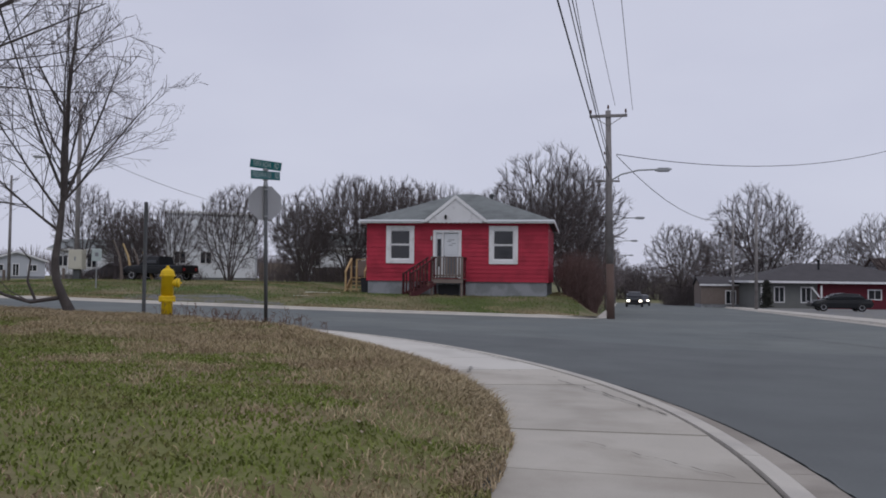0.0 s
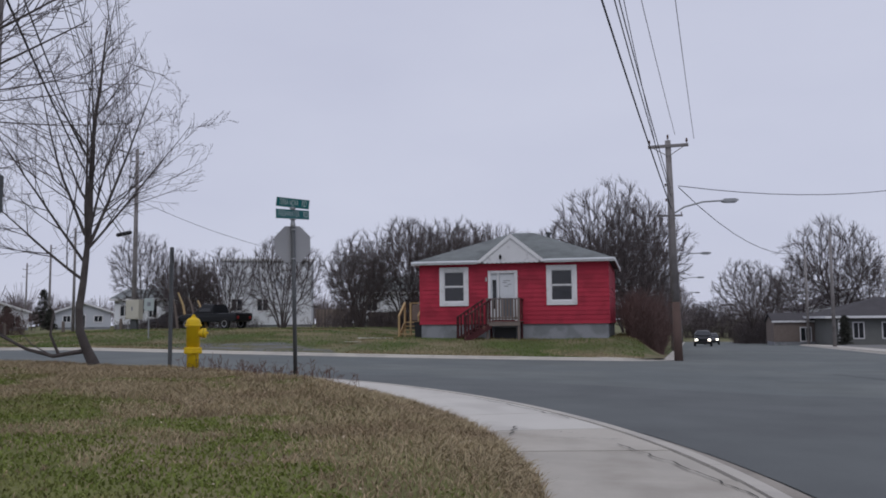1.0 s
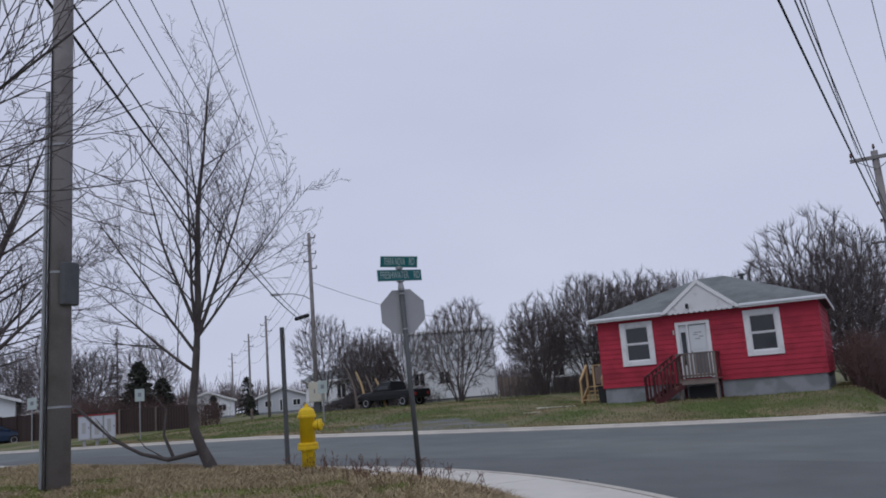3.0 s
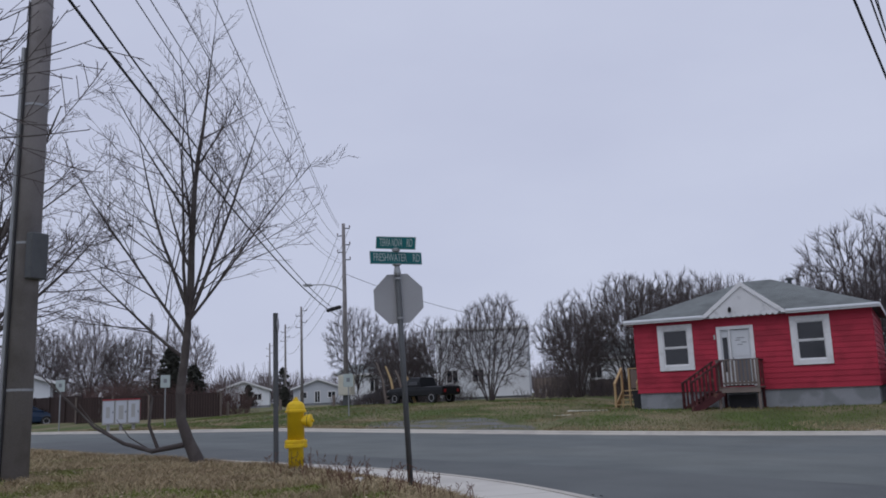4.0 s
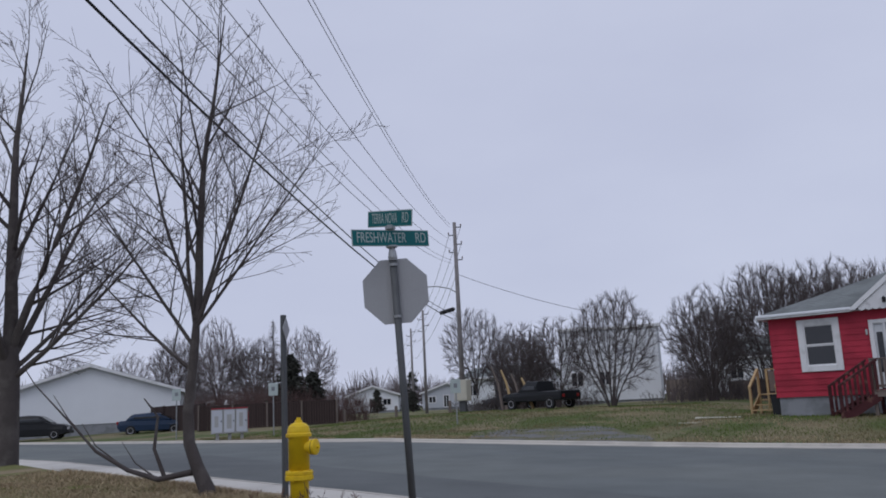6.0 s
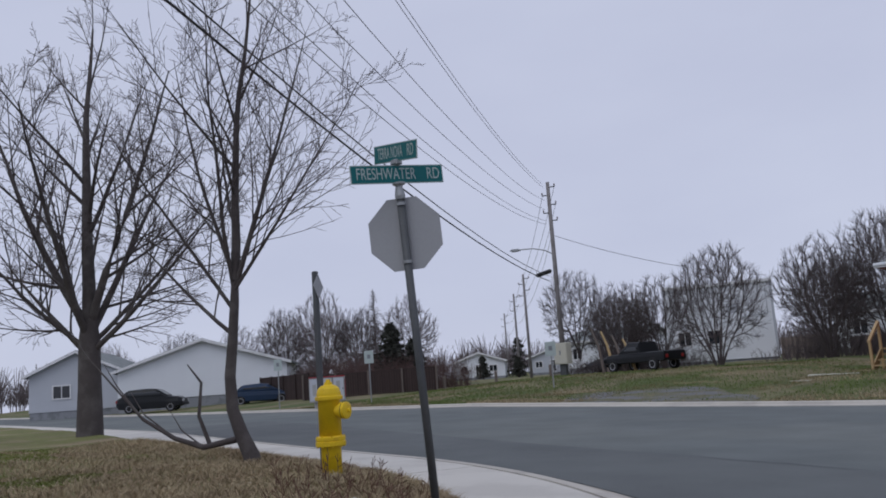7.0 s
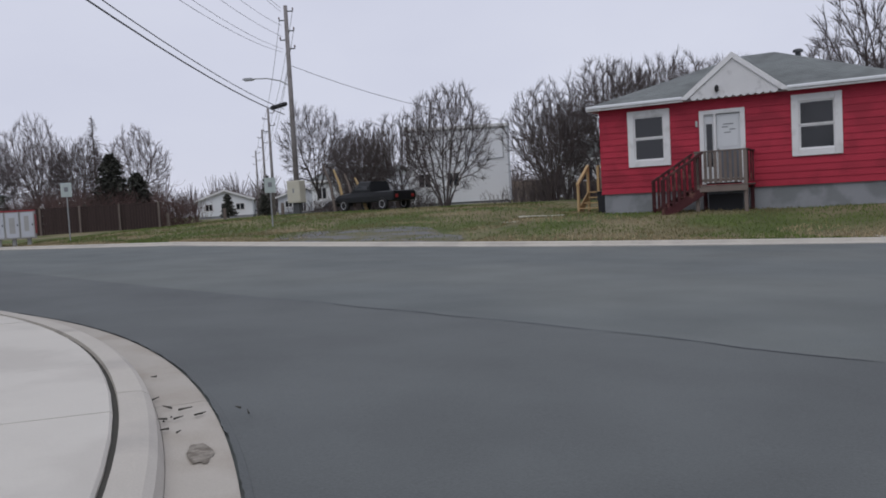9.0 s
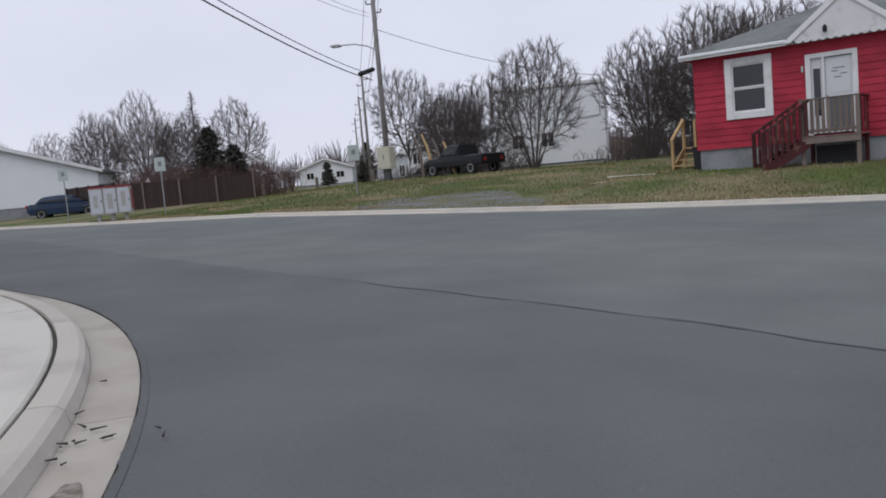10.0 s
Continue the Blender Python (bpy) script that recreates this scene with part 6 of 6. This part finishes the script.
rng = random.Random(99)
green, straw, brown, litter = [], [], [], []
for _ in range(270000):
    u, e = rng.uniform(-8, 25), 9.5 * rng.random() ** 1.35 if rng.random() < 0.92 else rng.uniform(-0.12, 0.12)
    d = inner(u) + 0.02 + e
    x, y = corner(u, d)
    if (x + 9.55) ** 2 + (y - 5) ** 2 < 4:
        continue
    dry = 0.5 + 1.15 * noise.noise((x * 0.45, y * 0.45, 4.0)) + 0.7 * noise.noise((x * 1.6, y * 1.6, 9.0)) + 0.2 * noise.noise((x * 5, y * 5, 2.0))
    crest = smooth(7.6, 9.2, y + 0.55 * (x + 0.6) + 0.9 * noise.noise((x * 0.6, y * 0.6, 3.0)))
    dry += 0.6 * crest - 0.34 * (1 - crest) * smooth(0.9, 2.2, e) * (1 - smooth(6.5, 8.5, e)) + 0.22 * (1 - smooth(0.5, 2.0, e)) + 0.4 * math.exp(-((x + 0.1) ** 2 + (y - 3.9) ** 2) / 0.5)
    z = lawn_z(u, d)
    pick = rng.random()
    if pick < smooth(0.38, 0.8, dry):
        if rng.random() < 0.24:
            brown.append((x, y, z, 0.8 + 0.8 * crest))
        else:
            straw.append((x, y, z, 0.75 + 0.8 * crest))
    elif pick > 0.93:
        brown.append((x, y, z, 0.6))
    else:
        green.append((x, y, z, 0.85))
    if rng.random() < 0.012 * (0.25 + crest):
        litter.append((x, y, z))
blades("lawn_grass", "short green lawn grass with thin patches", green, "grass", 0.036, 0.008, 1, 1.1)
blades("dry_grass", "matted straw-coloured dead grass along the lawn's edge", straw, "straw", 0.055, 0.0045, 2, 1.3)
blades("dry_grass", "matted brown dead grass and leaf bits on the lawn", brown, "brown_grass", 0.05, 0.006, 6, 1.3)
v, f = [], []
for x, y, z in litter:
    a, t, r = rng.uniform(0, 6.28), rng.uniform(-0.5, 0.5), rng.uniform(0.010, 0.022)
    m = pose(x, y, z + 0.03, math.degrees(t) * 1.2, rng.uniform(-30, 30), math.degrees(a))
    k = len(v)
    v += [m @ Vector(p) for p in ((-r, 0, 0), (-0.3 * r, -0.6 * r, 0.3 * r), (r, -0.1 * r, 0), (-0.2 * r, 0.6 * r, 0.25 * r))]
    f += [(k, k + 1, k + 2), (k, k + 2, k + 3)]
tagged(link_mesh("leaf_litter", v, f, "leaf"), "dead pale leaves scattered in the grass", "leaves", kind="stuff")
far_green, far_straw = [], []
for _ in range(60000):
    x = rng.uniform(-34, 2.6)
    y = far_edge(x) + 0.6 + 16 * rng.random() ** 1.4
    if HX0 - 0.1 < x < HX1 + 0.1 and y > HY - 0.1:
        continue
    if -15.5 < x < -9.0 and y < far_edge(x) + 4.2 + 2.0 * noise.noise((x * 0.6, y * 0.6, 0)) and rng.random() < 0.85:
        continue
    dry = 0.5 + 0.9 * noise.noise((x * 0.25, y * 0.5, 14.0)) + 0.35 * (1 - smooth(0.5, 3.0, y - far_edge(x)))
    (far_straw if dry > 0.72 else far_green).append((x, y, far_z(x, y), 1.0))
blades("lawn_grass", "rough green grass on the bank below the house", far_green, "grass_far", 0.075, 0.012, 3)
blades("dry_grass", "dry yellowed grass on the bank below the house", far_straw, "straw_far", 0.08, 0.011, 4, 0.9)
# gravel drive beside the red house
tagged(sheet("driveway", lambda a, b: (x := lerp(-16.0, -8.9, a) + 0.35 * noise.noise((b * 6, a * 3, 1)) - 1.6 * b, y := far_edge(max(-16.0, min(-8.9, x))) + 0.6 + 4.6 * b * (0.55 + 0.45 * math.sin(math.pi * a)) + 0.5 * noise.noise((a * 5, 0, 3)) * b, far_z(x, y) + 0.02)[0:3], 30, 24, "drive"),
       "grey gravel drive fading into the grass", "driveway", kind="structure")
# dry weeds round the sign post and along the crest
runs = []
for _ in range(150):
    u, e = rng.uniform(10.5, 15.5), rng.uniform(0.15, 1.4)
    x, y = corner(u, 1.97 + e)
    z, h = lawn_z(u, 1.97 + e), rng.uniform(0.12, 0.34)
    w = Vector((rng.gauss(0, 0.3), rng.gauss(0, 0.3), 1)).normalized()
    p = Vector((x, y, z - 0.02))
    runs.append(([p, p + w * h * 0.6, p + w * h], [0.0035, 0.003, 0.002]))
    for s in range(3):
        q = p + w * h * rng.uniform(0.45, 0.95)
        o = Vector((rng.gauss(0, 1), rng.gauss(0, 1), 1)).normalized()
        runs.append(([q, q + o * h * 0.22], [0.0025, 0.004]))
tagged(tubes("dry_weeds", runs, "weed", sides=3), "brown dead weed stalks at the pavement's edge", "weeds", kind="stuff")
# ragged lip of asphalt over the gutter's edge, and a smear of mud in the gutter
v, f = [], []
for k in range(900):
    u = -8 + 0.06 * k
    for d, dz in ((-0.05, 0.007), (-0.018 + 0.030 * abs(noise.noise((u * 2.3, 1.0, 0))) + 0.02 * abs(noise.noise((u * 9.0, 4.0, 0))), 0.021)):
        x, y = corner(u, d)
        v.append((x, y, road_z(*corner(u, 0)) + dz))
    if k:
        f.append((2 * k - 2, 2 * k - 1, 2 * k + 1, 2 * k))
lip = link_mesh("road_edge", v, f, "asphalt_new")
if lip.data.polygons[0].normal.z < 0:
    lip.data.flip_normals()
tagged(lip, "crumbling dark asphalt edge along the gutter", "road", kind="structure")
for u0, d0, ru, rd in ((11.93, 0.14, 0.16, 0.055), (10.73, 0.23, 0.4, 0.03)):
    v = [(*corner(u0, d0), road_z(*corner(u0, 0)) + 0.027)]
    for k in range(28):
        a, r = 2 * math.pi * k / 28, 1 + 0.45 * noise.noise((math.cos(2 * math.pi * k / 28) * 1.6, math.sin(2 * math.pi * k / 28) * 1.6, u0))
        d = min(0.275, d0 + rd * r * math.sin(a))
        u = u0 + ru * r * math.cos(a)
        v.append((*corner(u, d), road_z(*corner(u, 0)) + 0.022))
    mud = link_mesh("mud_smear", v, [(0, k + 1, (k + 1) % 28 + 1) for k in range(28)], "mud")
    if mud.data.polygons[0].normal.z < 0:
        mud.data.flip_normals()
    tagged(mud, "brown mud dried in the concrete gutter", "mud", kind="stuff")

# bits of debris in the gutter and a scrap of litter in the grass
runs = []
for _ in range(14):
    u, d = rng.uniform(11.8, 14.0), rng.uniform(0.05, 0.33)
    if rng.random() < 0.5:
        u, d = rng.gauss(12.65, 0.08), rng.uniform(-0.2, 0.25)
    x, y = corner(u, d)
    a = rng.uniform(0, 6.28)
    z = road_z(x, y) + 0.03
    ln = rng.uniform(0.02, 0.08)
    runs.append(([(x, y, z), (x + ln * math.cos(a), y + ln * math.sin(a), z + 0.006)], [0.007, 0.003]))
tagged(tubes("gutter_debris", runs, "groove", sides=4), "dark twigs and leaf bits lying in the gutter", "debris", kind="stuff")
x, y = corner(13.2, 2.75)
sc = thing("litter_scrap", "crumpled white scrap of litter in the dry grass", "litter", (x, y, lawn_z(13.2, 2.75) + 0.03))
bm = bmesh.new()
bmesh.ops.create_icosphere(bm, subdivisions=2, radius=0.06)
for vv in bm.verts:
    vv.co *= 1 + 0.5 * noise.noise(vv.co * 25)
    vv.co.z *= 0.6
part("scrap", bm, "litter", sc)


# cracks in the old slabs
def crack(name, line):
    v, f = [], []
    for i, (u, d) in enumerate(line):
        w = 0.006 + 0.006 * abs(noise.noise((u * 3, d * 3, 1)))
        for s in (-1, 1):
            x, y = corner(u + s * w, d + s * w)
            v.append((x, y, road_z(*corner(u, 0)) + 0.1345 + 0.02 * (d - 0.53) + 0.011))
    f = [(2 * i, 2 * i + 1, 2 * i + 3, 2 * i + 2) for i in range(len(line) - 1)]
    ob = link_mesh(name, v, f, "groove", pavement)
    if ob.data.polygons[0].normal.z < 0:
        ob.data.flip_normals()


for u0, d0, du, dd, n in ((2.6, 0.6, 0.10, 0.012, 26), (5.4, 0.75, 0.02, 0.055, 14), (6.4, 1.5, -0.05, -0.05, 12), (5.9, 1.75, 0.08, -0.03, 10), (0.2, 0.7, 0.06, 0.05, 18), (7.2, 0.62, 0.12, 0.004, 22)):
    crack("crack", [(u0 + du * k + 0.06 * noise.noise((k * 0.5, u0, 0)), d0 + dd * k + 0.06 * noise.noise((k * 0.6, d0, 5))) for k in range(n)])
